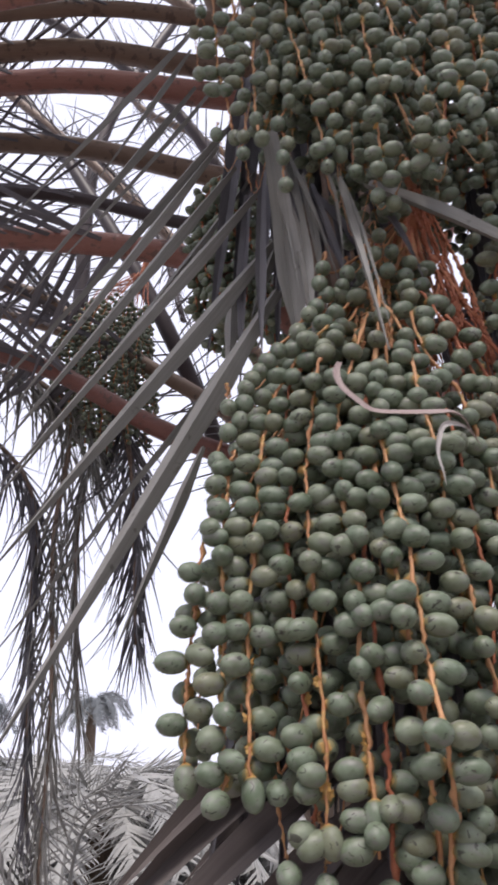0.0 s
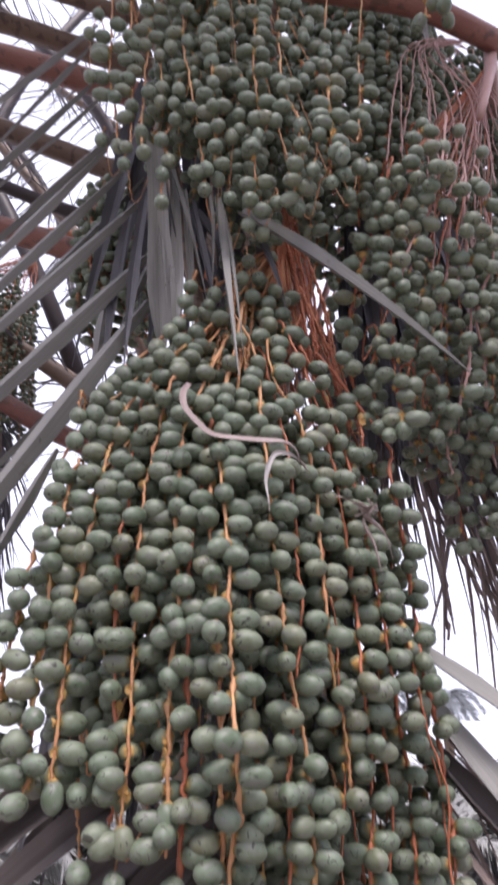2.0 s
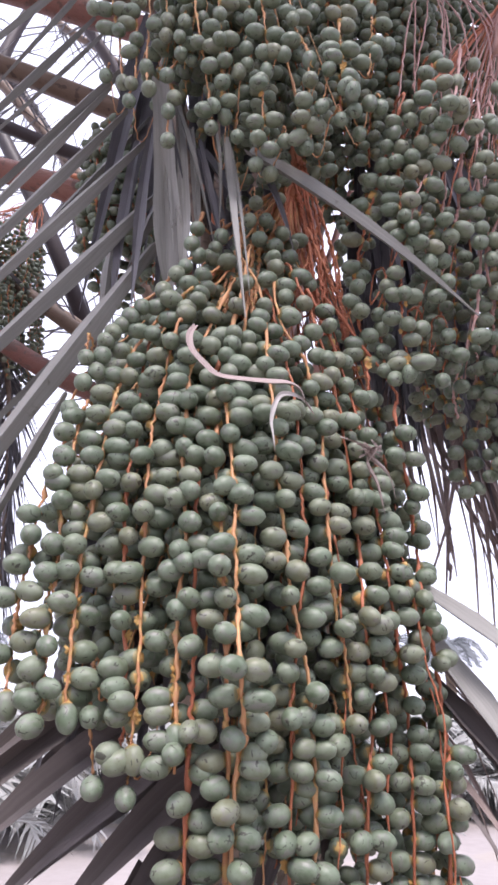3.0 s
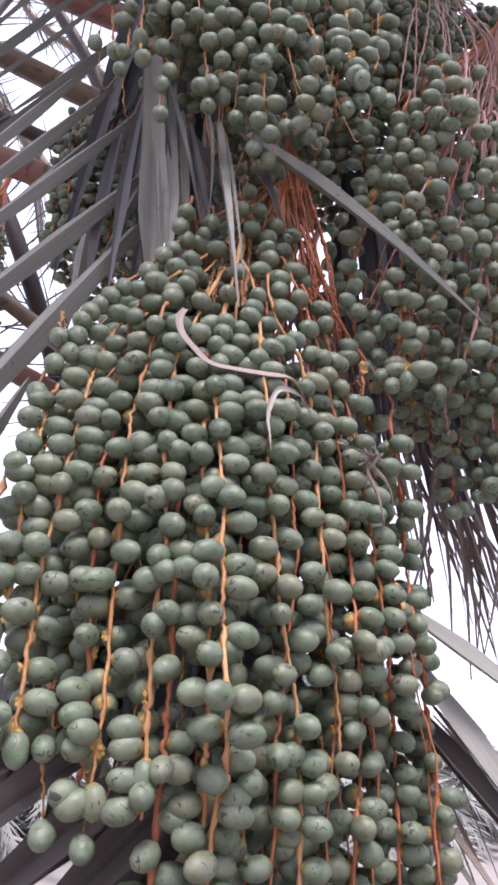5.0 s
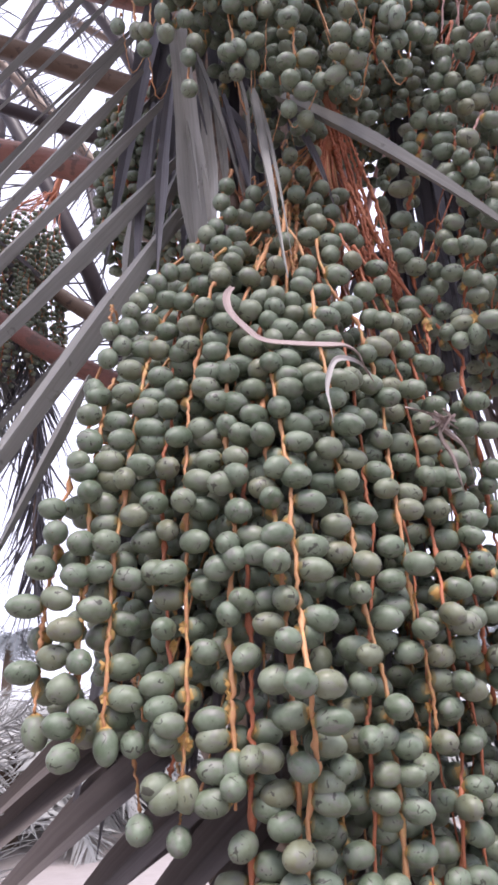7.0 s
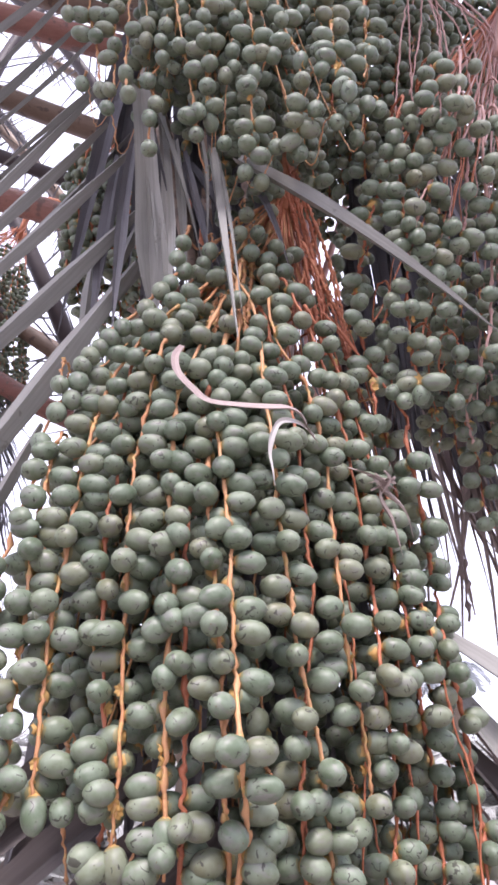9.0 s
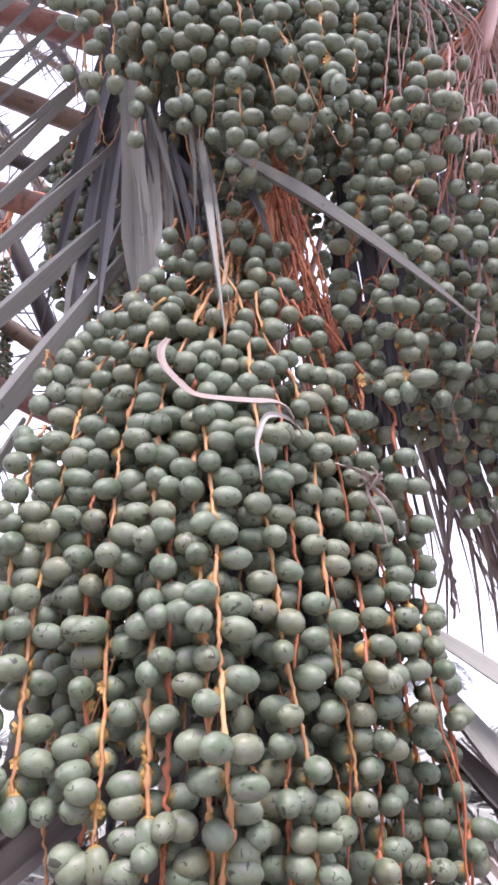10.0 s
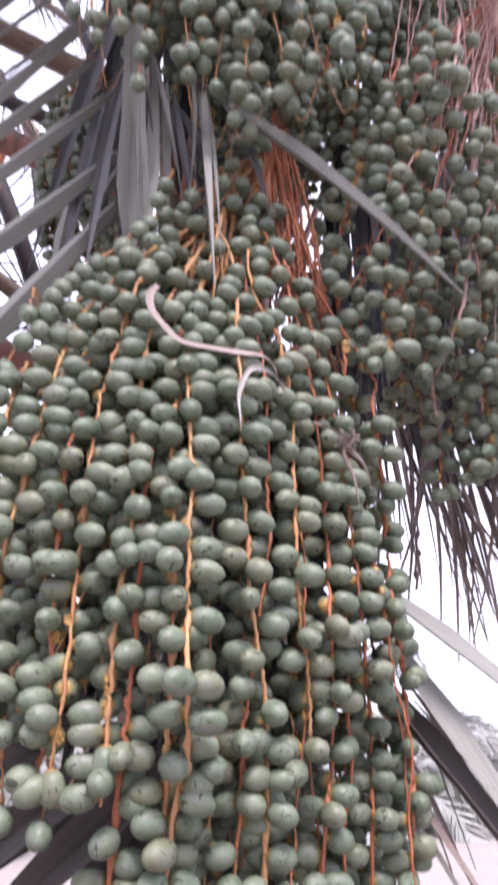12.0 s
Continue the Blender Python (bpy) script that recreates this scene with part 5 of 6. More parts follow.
# fruit scaled down here to fit the camera's view
date_bunch("distant bunch of green dates, scaled down to fit the view, among old fronds", (-0.42, 1.72, 2.7),
           [(2.90, -0.36, 1.74, 0.02, 0.02), (2.76, -0.42, 1.72, 0.09, 0.09), (2.60, -0.44, 1.72, 0.14, 0.12), (2.42, -0.43, 1.72, 0.15, 0.13), (2.26, -0.41, 1.72, 0.13, 0.12), (2.12, -0.40, 1.72, 0.07, 0.07)],
           [(1.0, 26), (0.62, 14)], 16, [(0.20, 1.62, 2.3), (-0.08, 1.66, 2.85), (-0.30, 1.72, 3.02), (-0.36, 1.74, 2.88)], singles=100, meshes=DATES_FAR,
           start=lambda cx, sy, r: 2.78 - r.uniform(0, 0.08), end=lambda cx, sy, r: 2.18 + r.uniform(0, 0.12) + 0.1 * abs(cx), mats=(STRAND_RED, STRAND_RED), size=0.68, step=0.018, clear=0.0150, strand_r=0.0012)


# ---- palm fronds ----
def unit_leaflet(name, droop, mat, n=6, width=0.05):
    """A leaflet one metre long along +y, open side up, bending down by droop."""
    path = [(0, u, -droop * u * u) for u in np.linspace(0, 1, n)]
    return blade_mesh(name, path, width, (0, 0, 1), mat, fold=0.35, thick=0.004)


LEAFLETS = {}
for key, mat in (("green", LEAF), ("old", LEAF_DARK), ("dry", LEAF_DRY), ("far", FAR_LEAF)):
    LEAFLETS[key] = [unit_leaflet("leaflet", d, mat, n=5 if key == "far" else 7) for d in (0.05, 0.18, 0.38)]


def palm_frond(label, points, r0, r1, mat, look_key, count, length, spread=50, droop=0.3, first=0.15, seed=0, group="fronds of the date palm", width=1.0, sides=(-1, 1), loose=9):
    """A frond from its base to its tip: a rachis and two rows of leaflets."""
    rng = np.random.default_rng(seed)
    org = Vector(points[0])
    thing = link("palm_frond", None, m=Matrix.Translation(org))
    tagged(thing, label, "palm frond", group=group)
    path = smooth_path(points, 26) - np.array(org)
    link("rachis", tube("rachis", path, np.linspace(r0, r1, 26), mat, ring=8, flat=0.72), thing)
    along, side, up = side_axes(path)
    for i in range(count):
        u = first + (1 - first) * (i + rng.uniform(0, 0.6)) / count
        f = u * 25
        j = min(24, int(f))
        p = path[j] + (path[j + 1] - path[j]) * (f - j)
        for sgn in sides:
            a = math.radians(spread * (1.15 - 0.65 * u) + rng.uniform(-loose, loose))
            d = along[j] * math.cos(a) + side[j] * sgn * math.sin(a) + up[j] * rng.uniform(-0.05, 0.30)
            d = d / np.linalg.norm(d) + np.array([0, 0, -droop * rng.uniform(0.6, 1.3)])
            d /= np.linalg.norm(d)
            ln = length * (0.55 + 0.45 * math.sin(math.pi * min(1, 0.25 + 0.7 * u))) * rng.uniform(0.85, 1.1)
            x = np.cross(d, np.array([0, 0, 1.0]) + 0.4 * rng.normal(size=3))
            x /= np.linalg.norm(x) + 1e-9
            z = np.cross(x, d)
            m = Matrix(((x[0] * ln * width, d[0] * ln, z[0] * ln, p[0]), (x[1] * ln * width, d[1] * ln, z[1] * ln, p[1]), (x[2] * ln * width, d[2] * ln, z[2] * ln, p[2]), (0, 0, 0, 1)))
            link("leaflet", LEAFLETS[look_key][int(rng.integers(0, 3))], thing, m)
    return thing


RED, BROWN = "reddish-brown leaf stalk with drooping grey-green leaflets", "brown leaf stalk with dark narrow leaflets against the sky"
# the stalk that carries the upper bunch
palm_frond("thick smooth red leaf stalk under a date bunch", [(0.50, 1.62, 2.15), (0.96, 1.2, 2.62), (0.82, 0.79, 2.70), (0.53, 0.63, 2.635), (0.33, 0.63, 2.65), (0.01, 0.645, 2.64), (-0.35, 0.72, 2.70), (-0.95, 0.80, 2.62), (-1.6, 0.9, 2.3)], 0.0235, 0.024, RACHIS, "green", 14, 0.4, first=0.84, seed=21)
# stalks to the side, from the crown out
palm_frond(BROWN, [(0.37, 1.58, 2.25), (0.48, 1.3, 2.85), (0.25, 1.13, 3.16), (-0.10, 1.10, 3.23), (-0.55, 1.10, 3.28), (-1.3, 1.15, 3.15), (-2.0, 1.2, 2.7)], 0.028, 0.020, RACHIS_BROWN, "old", 20, 0.42, first=0.6, seed=22, width=0.6)
palm_frond(BROWN, [(0.36, 1.58, 2.22), (0.45, 1.4, 2.8), (0.22, 1.22, 3.10), (-0.16, 1.2, 3.19), (-0.62, 1.2, 3.26), (-1.4, 1.25, 3.1), (-2.0, 1.3, 2.6)], 0.038, 0.028, RACHIS_BROWN, "old", 20, 0.42, first=0.66, seed=23, width=0.6)
palm_frond(RED, [(0.35, 1.58, 2.20), (0.42, 1.36, 2.68), (0.22, 1.18, 2.93), (-0.13, 1.15, 3.00), (-0.58, 1.15, 3.05), (-1.3, 1.2, 2.95), (-1.9, 1.25, 2.5)], 0.042, 0.031, RACHIS, "old", 20, 0.42, first=0.66, seed=24, width=0.6)
palm_frond(RED, [(0.34, 1.58, 2.18), (0.36, 1.42, 2.52), (0.15, 1.32, 2.78), (-0.16, 1.3, 2.89), (-0.62, 1.3, 3.00), (-1.3, 1.35, 3.0), (-2.0, 1.4, 2.7)], 0.038, 0.028, RACHIS_BROWN, "old", 22, 0.42, first=0.6, seed=25, width=0.6)
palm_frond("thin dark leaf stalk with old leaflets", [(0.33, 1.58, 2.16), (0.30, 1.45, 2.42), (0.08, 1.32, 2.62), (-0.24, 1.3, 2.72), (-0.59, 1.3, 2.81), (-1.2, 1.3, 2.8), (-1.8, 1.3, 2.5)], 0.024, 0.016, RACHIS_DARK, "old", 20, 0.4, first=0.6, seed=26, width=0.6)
palm_frond(RED, [(0.30, 1.5, 2.14), (0.01, 1.2, 2.41), (-0.52, 1.2, 2.55), (-1.1, 1.25, 2.55), (-1.6, 1.3, 2.2)], 0.036, 0.027, RACHIS, "old", 34, 0.42, first=0.4, seed=27)
palm_frond(RED, [(0.26, 1.55, 2.05), (-0.18, 1.5, 2.18), (-0.60, 1.5, 2.41), (-1.1, 1.55, 2.5), (-1.6, 1.6, 2.2)], 0.036, 0.027, RACHIS, "old", 34, 0.42, first=0.4, seed=28)
palm_frond(BROWN, [(0.24, 1.6, 2.10), (-0.10, 1.65, 2.36), (-0.49, 1.7, 2.65), (-0.72, 1.7, 2.81), (-1.2, 1.75, 2.9), (-1.8, 1.8, 2.5)], 0.032, 0.024, RACHIS_BROWN, "old", 30, 0.42, first=0.3, seed=29)
# fronds added overhead, mostly out of view, to shade the upper bunches
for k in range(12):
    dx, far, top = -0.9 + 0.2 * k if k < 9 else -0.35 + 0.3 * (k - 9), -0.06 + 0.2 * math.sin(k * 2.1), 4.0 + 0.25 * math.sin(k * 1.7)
    palm_frond("palm frond added overhead, mostly out of view, to shade the date bunches", [(0.35 + 0.1 * dx, 1.6, 2.35), (0.32 + 0.35 * dx, 1.40, 3.30), (0.28 + 0.7 * dx, 0.85, top - 0.1), (0.25 + dx, 0.1, top), (0.2 + 1.3 * dx, far, top - 0.35)], 0.03, 0.010, RACHIS_BROWN, ("green", "old")[k % 2], 48, 0.50, spread=58, droop=0.25, first=0.42, seed=90 + k, width=1.2)
# fronds of the palm behind, crossing the sky
SKY_FRONDS = [((0.35, 2.3, 3.9), (-0.15, 2.0, 4.65), (-0.95, 2.0, 5.3), (-1.6, 2.0, 5.6)), ((0.20, 2.3, 3.0), (-0.25, 2.0, 3.95), (-1.0, 2.0, 4.75), (-1.6, 2.0, 5.1)), ((0.30, 2.3, 2.2), (-0.12, 2.0, 3.05), (-1.0, 2.0, 4.1), (-1.5, 2.0, 4.5)),
              ((0.00, 2.4, 2.3), (-0.33, 2.0, 2.95), (-0.85, 2.0, 3.9), (-1.3, 2.0, 4.6)), ((0.20, 2.2, 2.1), (-0.1, 2.0, 2.55), (-0.9, 2.0, 2.95), (-1.5, 2.0, 3.0)), ((-0.75, 2.4, 3.2), (-0.72, 2.3, 4.3), (-0.25, 2.3, 5.6), (0.1, 2.3, 6.2)),
              ((-0.9, 3.0, 5.9), (-0.7, 2.9, 5.3), (-0.3, 2.8, 4.9), (0.2, 2.7, 4.3)), ((-1.3, 2.8, 4.8), (-0.9, 2.7, 4.6), (-0.5, 2.6, 4.0), (-0.3, 2.5, 3.3))]
for k, (a, b, c, d) in enumerate(SKY_FRONDS):
    palm_frond("old palm frond with thin leaflets crossing the bright sky", [a, b, c, d], 0.036, 0.018, (RACHIS_BROWN, RACHIS_DARK)[k % 2], "old", 42, 0.32, spread=55, droop=0.25, first=0.03, seed=50 + k, width=0.55, group="fronds of the palm behind")
# hanging tips
TIPS = [([(-1.2, 1.75, 2.9), (-0.85, 1.65, 2.6), (-0.521, 1.65, 2.349), (-0.499, 1.65, 1.955), (-0.453, 1.65, 1.558), (-0.434, 1.65, 1.20)], 31), ([(-0.9, 1.8, 2.6), (-0.6, 1.7, 2.45), (-0.435, 1.65, 2.275), (-0.442, 1.65, 1.953), (-0.386, 1.65, 1.52)], 33),
        ([(-0.6, 1.9, 2.75), (-0.40, 1.75, 2.4), (-0.321, 1.65, 2.185), (-0.292, 1.65, 1.948), (-0.27, 1.65, 1.70)], 32), ([(-1.3, 1.85, 2.5), (-0.85, 1.72, 2.35), (-0.584, 1.65, 2.112), (-0.529, 1.65, 1.747), (-0.481, 1.65, 1.339)], 36)]
for line, seed in TIPS:
    palm_frond("drooping palm frond tip with dark hanging leaflets", line, 0.011, 0.004, RACHIS_BROWN, ("old", "green")[seed % 2], 70, 0.28, spread=40, droop=0.9, first=0.1, seed=seed, loose=12, width=0.6)
palm_frond("dry hanging palm frond with purple-brown leaflets", [(0.46, 1.25, 2.32), (0.56, 1.08, 2.16), (0.70, 1.0, 2.06), (0.90, 1.0, 1.98)], 0.014, 0.005, RACHIS_BROWN, "dry", 60, 0.60, spread=26, droop=3.0, first=0.05, seed=34, width=0.34, loose=38)
# a dark-coloured frond added to fill the dark gap beside the bunches
palm_frond("dark palm frond added to fill the dark gap under the crown", [(0.42, 1.35, 2.40), (0.50, 1.15, 2.30), (0.58, 1.05, 2.16), (0.70, 1.0, 2.05)], 0.016, 0.006, RACHIS_DARK, "old", 44, 0.36, spread=35, droop=1.6, first=0.02, seed=35, loose=40)


def near_leaflet(parent, root, tip, width, sag=(0, 0, 0.02), mat=LEAF, face=(0.0, -1.0, 0.25), fold=0.28, twist=0.0, base=0.45, widest=0.25, n=12):
    org = np.array(parent.matrix_basis.translation)
    return link("leaflet", blade_mesh("leaflet", [p - org for p in bow(root, tip, sag, n)], width, face, mat, fold, base, widest=widest, twist=twist), parent)


# the frond that hangs between the two large bunches, its leaflets spread to both sides
def hanging_frond():
    thing = link("palm_frond", None, m=Matrix.Translation((0.12, 0.80, 2.9)))
    tagged(thing, "grey-green palm frond hanging behind the fruit, leaflets spread wide", "palm frond", group="fronds of the date palm")
    path = smooth_path([(0.12, 0.95, 2.95), (0.02, 0.84, 2.6), (0.07, 0.77, 2.25), (0.14, 0.78, 1.9), (0.18, 0.79, 1.6), (0.2, 0.78, 1.38)], 20) - np.array((0.12, 0.80, 2.9))
    link("rachis", tube("rachis", path, np.linspace(0.016, 0.006, 20), RACHIS_BROWN, ring=8, flat=0.8), thing)
    spread = [((-0.107, 0.800, 2.702), (-0.322, 0.740, 2.204), 0.016), ((-0.096, 0.780, 2.504), (-0.291, 0.720, 2.028), 0.016), ((-0.052, 0.765, 2.332), (-0.260, 0.700, 1.847), 0.017), ((-0.022, 0.750, 2.268), (-0.247, 0.680, 1.796), 0.019), ((0.018, 0.740, 2.212), (-0.236, 0.670, 1.740), 0.020), ((0.037, 0.735, 2.101), (-0.220, 0.660, 1.650), 0.026), ((0.038, 0.735, 2.010), (-0.185, 0.620, 1.483), 0.029), ((-0.057, 0.750, 1.776), (-0.125, 0.700, 1.549), 0.015), ((0.037, 0.770, 2.114), (0.006, 0.760, 1.991), 0.014), ((-0.025, 0.800, 2.054), (-0.028, 0.790, 1.889), 0.020), ((-0.109, 0.790, 2.625), (-0.219, 0.750, 2.280), 0.012), ((-0.043, 0.780, 2.391), (-0.150, 0.750, 2.169), 0.012)]
    for r, t, w in spread:
        t = np.array(r) + (np.array(t) - np.array(r)) * 1.15
        near_leaflet(thing, r, t, 1.12 * w, sag=(0, 0, 0), twist=0.15, fold=0.5, face=(0.10, 1.0, 0.15), widest=0.3, base=0.35)
    rng = np.random.default_rng(71)
    for k in range(4):
        u = (k + rng.uniform(0.1, 0.9)) / 4
        r = np.array((-0.05 + 0.12 * u + rng.uniform(-0.015, 0.015), 0.90 - 0.10 * u, 2.78 - 0.72 * u))
        t = np.array((-0.40 + 0.16 * u + rng.uniform(-0.04, 0.04), 0.84 - 0.08 * u, 2.06 - 0.52 * u + rng.uniform(-0.05, 0.06)))
        near_leaflet(thing, r, r + (t - r) * rng.uniform(0.85, 1.25), rng.uniform(0.010, 0.019), sag=(0.014, 0, 0.012), mat=(LEAF, LEAF_DARK)[int(rng.random() < 0.2)], twist=rng.uniform(-0.6, 0.8), fold=0.6, face=(rng.uniform(-0.3, 0.3), 1.0, 0.15), widest=0.35, base=0.35)
    low_left = [((0.09, 0.77, 1.50), (-0.13, 0.655, 1.300), 0.030), ((0.06, 0.765, 1.445), (-0.15, 0.65, 1.262), 0.034), ((0.10, 0.755, 1.420), (-0.12, 0.655, 1.245), 0.038), ((0.14, 0.75, 1.395), (-0.07, 0.655, 1.225), 0.040), ((0.17, 0.755, 1.370), (-0.02, 0.66, 1.205), 0.042),
                ((0.19, 0.77, 1.36), (0.03, 0.68, 1.19), 0.036), ((0.22, 0.78, 1.36), (0.09, 0.70, 1.18), 0.034), ((0.20, 0.80, 1.40), (-0.03, 0.72, 1.25), 0.036), ((0.12, 0.80, 1.46), (-0.06, 0.73, 1.32), 0.030), ((0.26, 0.79, 1.36), (0.17, 0.73, 1.17), 0.032), ((0.30, 0.79, 1.36), (0.26, 0.74, 1.17), 0.030)]
    low_right = [((0.350, 0.73, 1.568), (0.540, 0.568, 1.360), 0.036), ((0.378, 0.73, 1.507), (0.488, 0.580, 1.247), 0.044), ((0.372, 0.735, 1.462), (0.482, 0.580, 1.250), 0.034), ((0.38, 0.73, 1.440), (0.470, 0.595, 1.262), 0.020), ((0.385, 0.725, 1.372), (0.443, 0.62, 1.239), 0.012), ((0.380, 0.73, 1.362), (0.430, 0.63, 1.235), 0.010)]
    for k, (r, t, w) in enumerate(low_left):
        near_leaflet(thing, r, t, w, sag=(0, 0, 0.012), mat=LEAF_BROWN_SHADED, face=(0.35 * math.sin(k * 2.3), -0.8, 0.25), fold=0.45, twist=0.35 * math.sin(k * 1.3), widest=0.4)
    for k, (r, t, w) in enumerate(low_right):
        near_leaflet(thing, r, t, w, sag=(0, 0, 0.008), mat=(LEAF, LEAF, LEAF_BROWN_SHADED, LEAF_DRY, LEAF_DRY, LEAF_BROWN_SHADED)[k], twist=0.12 * math.sin(k * 1.9), fold=0.3, widest=0.35, face=(0.2, -0.75, 0.6))
    # unseen leaflets added below the fruit to block light bounced off the sand
    for k in range(13):
        x = -0.06 + 0.04 * k
        near_leaflet(thing, (0.16 + 0.35 * (x - 0.16), 0.76, 1.26 - 0.004 * k), (x, 0.36 + 0.05 * math.sin(k * 2.7), 1.07 + 0.02 * math.sin(k * 1.7)), 0.040, sag=(0, 0, -0.02), mat=LEAF_BROWN_SHADED, face=(0.3 * math.sin(k * 2.1), -0.5, 0.8), twist=0.3 * math.sin(k * 1.1), n=8)
    torn = [((0.400, 0.715, 1.455), (0.455, 0.65, 1.325), 0.006), ((0.405, 0.715, 1.440), (0.445, 0.655, 1.330), 0.004), ((0.395, 0.715, 1.430), (0.462, 0.65, 1.350), 0.005), ((0.400, 0.72, 1.385), (0.440, 0.67, 1.265), 0.007), ((0.392, 0.72, 1.375), (0.425, 0.68, 1.270), 0.005), ((0.41, 0.71, 1.42), (0.43, 0.66, 1.30), 0.003)]
    for k, (r, t, w) in enumerate(torn):
        near_leaflet(thing, r, t, w, sag=(0.004 * math.sin(k * 2.0), 0, 0.008), mat=LEAF_DRY, twist=0.8 * math.sin(k * 1.7), fold=0.2, n=8)
    fall = [((0.027, 0.655, 2.235), (0.064, 0.700, 1.880), 0.037, 0.15, LEAF, 0.75), ((0.055, 0.715, 2.26), (0.078, 0.665, 1.88), 0.019, -0.5, LEAF, 0.7), ((0.022, 0.73, 2.24), (0.016, 0.70, 1.87), 0.017, 0.6, LEAF_DARK, 0.6), ((0.078, 0.72, 2.22), (0.100, 0.68, 1.92), 0.013, 0.6, LEAF, 0.5), ((0.11, 0.69, 2.20), (0.12, 0.66, 1.98), 0.008, 0.1, LEAF, 0.4), ((0.125, 0.68, 2.17), (0.145, 0.575, 1.80), 0.017, 0.6, LEAF, 0.4), ((0.132, 0.68, 2.16), (0.150, 0.580, 1.83), 0.006, 0.4, LEAF, 0.4), ((0.17, 0.70, 2.16), (0.225, 0.67, 1.96), 0.012, 0.3, LEAF_DARK, 0.4)]
    fall += [((0.09, 0.71, 2.19), (0.135, 0.68, 1.94), 0.012, -0.5, LEAF_DARK, 0.5), ((0.05, 0.69, 2.24), (0.118, 0.685, 1.98), 0.010, 0.6, LEAF, 0.4), ((0.03, 0.685, 2.22), (0.080, 0.70, 2.00), 0.014, 0.9, LEAF_DARK, 0.5), ((0.035, 0.69, 2.23), (0.065, 0.67, 1.95), 0.008, 0.5, LEAF, 0.5), ((0.07, 0.76, 2.24), (0.17, 0.74, 1.95), 0.022, 0.2, LEAF_DARK, 0.5), ((0.10, 0.76, 2.22), (0.20, 0.74, 1.98), 0.020, 0.2, LEAF_DARK, 0.5), ((0.00, 0.76, 2.22), (-0.01, 0.73, 1.86), 0.018, 0.2, LEAF_DARK, 0.5), ((0.150, 0.620, 2.087), (0.409, 0.551, 1.817), 0.030, -0.2, LEAF, 0.3)]
    for k, (r, t, w, tw, mat, late) in enumerate(fall):
        near_leaflet(thing, r, t, w, sag=(0.004 * math.sin(k * 2.1), -0.008, 0.006), twist=tw, mat=mat, fold=0.4, face=(0.4 * math.sin(k * 1.7), -1.0, 0.3), base=0.6, widest=late)
    # dark leaflets added behind the large bunch to block sky and darken its gaps
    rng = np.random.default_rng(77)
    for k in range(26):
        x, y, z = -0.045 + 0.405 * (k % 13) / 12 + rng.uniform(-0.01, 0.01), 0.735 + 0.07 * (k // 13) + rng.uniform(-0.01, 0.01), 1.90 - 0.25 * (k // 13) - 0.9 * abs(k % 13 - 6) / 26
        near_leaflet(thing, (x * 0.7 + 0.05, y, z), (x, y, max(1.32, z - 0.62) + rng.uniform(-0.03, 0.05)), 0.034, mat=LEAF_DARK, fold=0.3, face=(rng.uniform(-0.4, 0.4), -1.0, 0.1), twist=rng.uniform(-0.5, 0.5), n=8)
    # more dark leaflets added to close the bright gaps below the upper bunch
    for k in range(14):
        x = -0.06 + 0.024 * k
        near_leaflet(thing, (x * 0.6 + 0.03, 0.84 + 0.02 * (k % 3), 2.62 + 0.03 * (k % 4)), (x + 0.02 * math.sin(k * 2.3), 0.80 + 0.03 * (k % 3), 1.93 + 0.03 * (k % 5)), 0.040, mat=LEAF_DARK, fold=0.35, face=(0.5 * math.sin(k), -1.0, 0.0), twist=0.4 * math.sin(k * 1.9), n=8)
    # dark leaflets added behind the bunch with pink strands to darken its gap
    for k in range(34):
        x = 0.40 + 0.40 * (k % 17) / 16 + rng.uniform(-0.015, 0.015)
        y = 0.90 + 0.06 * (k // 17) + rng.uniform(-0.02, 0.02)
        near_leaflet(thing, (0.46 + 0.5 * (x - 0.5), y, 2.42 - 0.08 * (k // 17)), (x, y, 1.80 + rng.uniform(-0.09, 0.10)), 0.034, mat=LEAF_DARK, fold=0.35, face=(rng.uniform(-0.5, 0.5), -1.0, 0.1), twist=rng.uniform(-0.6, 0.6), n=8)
    # a grey leaflet standing up beside the red stalk
    near_leaflet(thing, (0.52, 0.70, 2.66), (0.47, 0.66, 3.1), 0.02, mat=LEAF)


hanging_frond()


# ---- dry scraps caught on the fruit ----
def dry_strip(name, label, points, width, n=16, twist=0.8, face=(0.1, -1.0, 0.5), mat=LEAF_DRY, widest=0.4):
    org = Vector(points[0])
    path = smooth_path(points, n) - np.array(org)
    ob = link(name, blade_mesh(name, path, width, face, mat, 0.18, 0.4, 0.0006, widest=widest, twist=twist), m=Matrix.Translation(org))
    tagged(ob, label, "dry leaf", group="dry scraps on the fruit")


dry_strip("dry_leaf_strip", "curled pinkish dry leaf strip lying across the dates", [(0.090, 0.560, 1.775), (0.083, 0.542, 1.752), (0.085, 0.532, 1.730), (0.098, 0.528, 1.712), (0.112, 0.526, 1.700), (0.138, 0.524, 1.697), (0.162, 0.524, 1.697), (0.181, 0.526, 1.699), (0.193, 0.530, 1.695), (0.202, 0.540, 1.685), (0.215, 0.560, 1.684)], 0.0125, n=40, twist=0.5, mat=STRIP_PINK, widest=0.6)
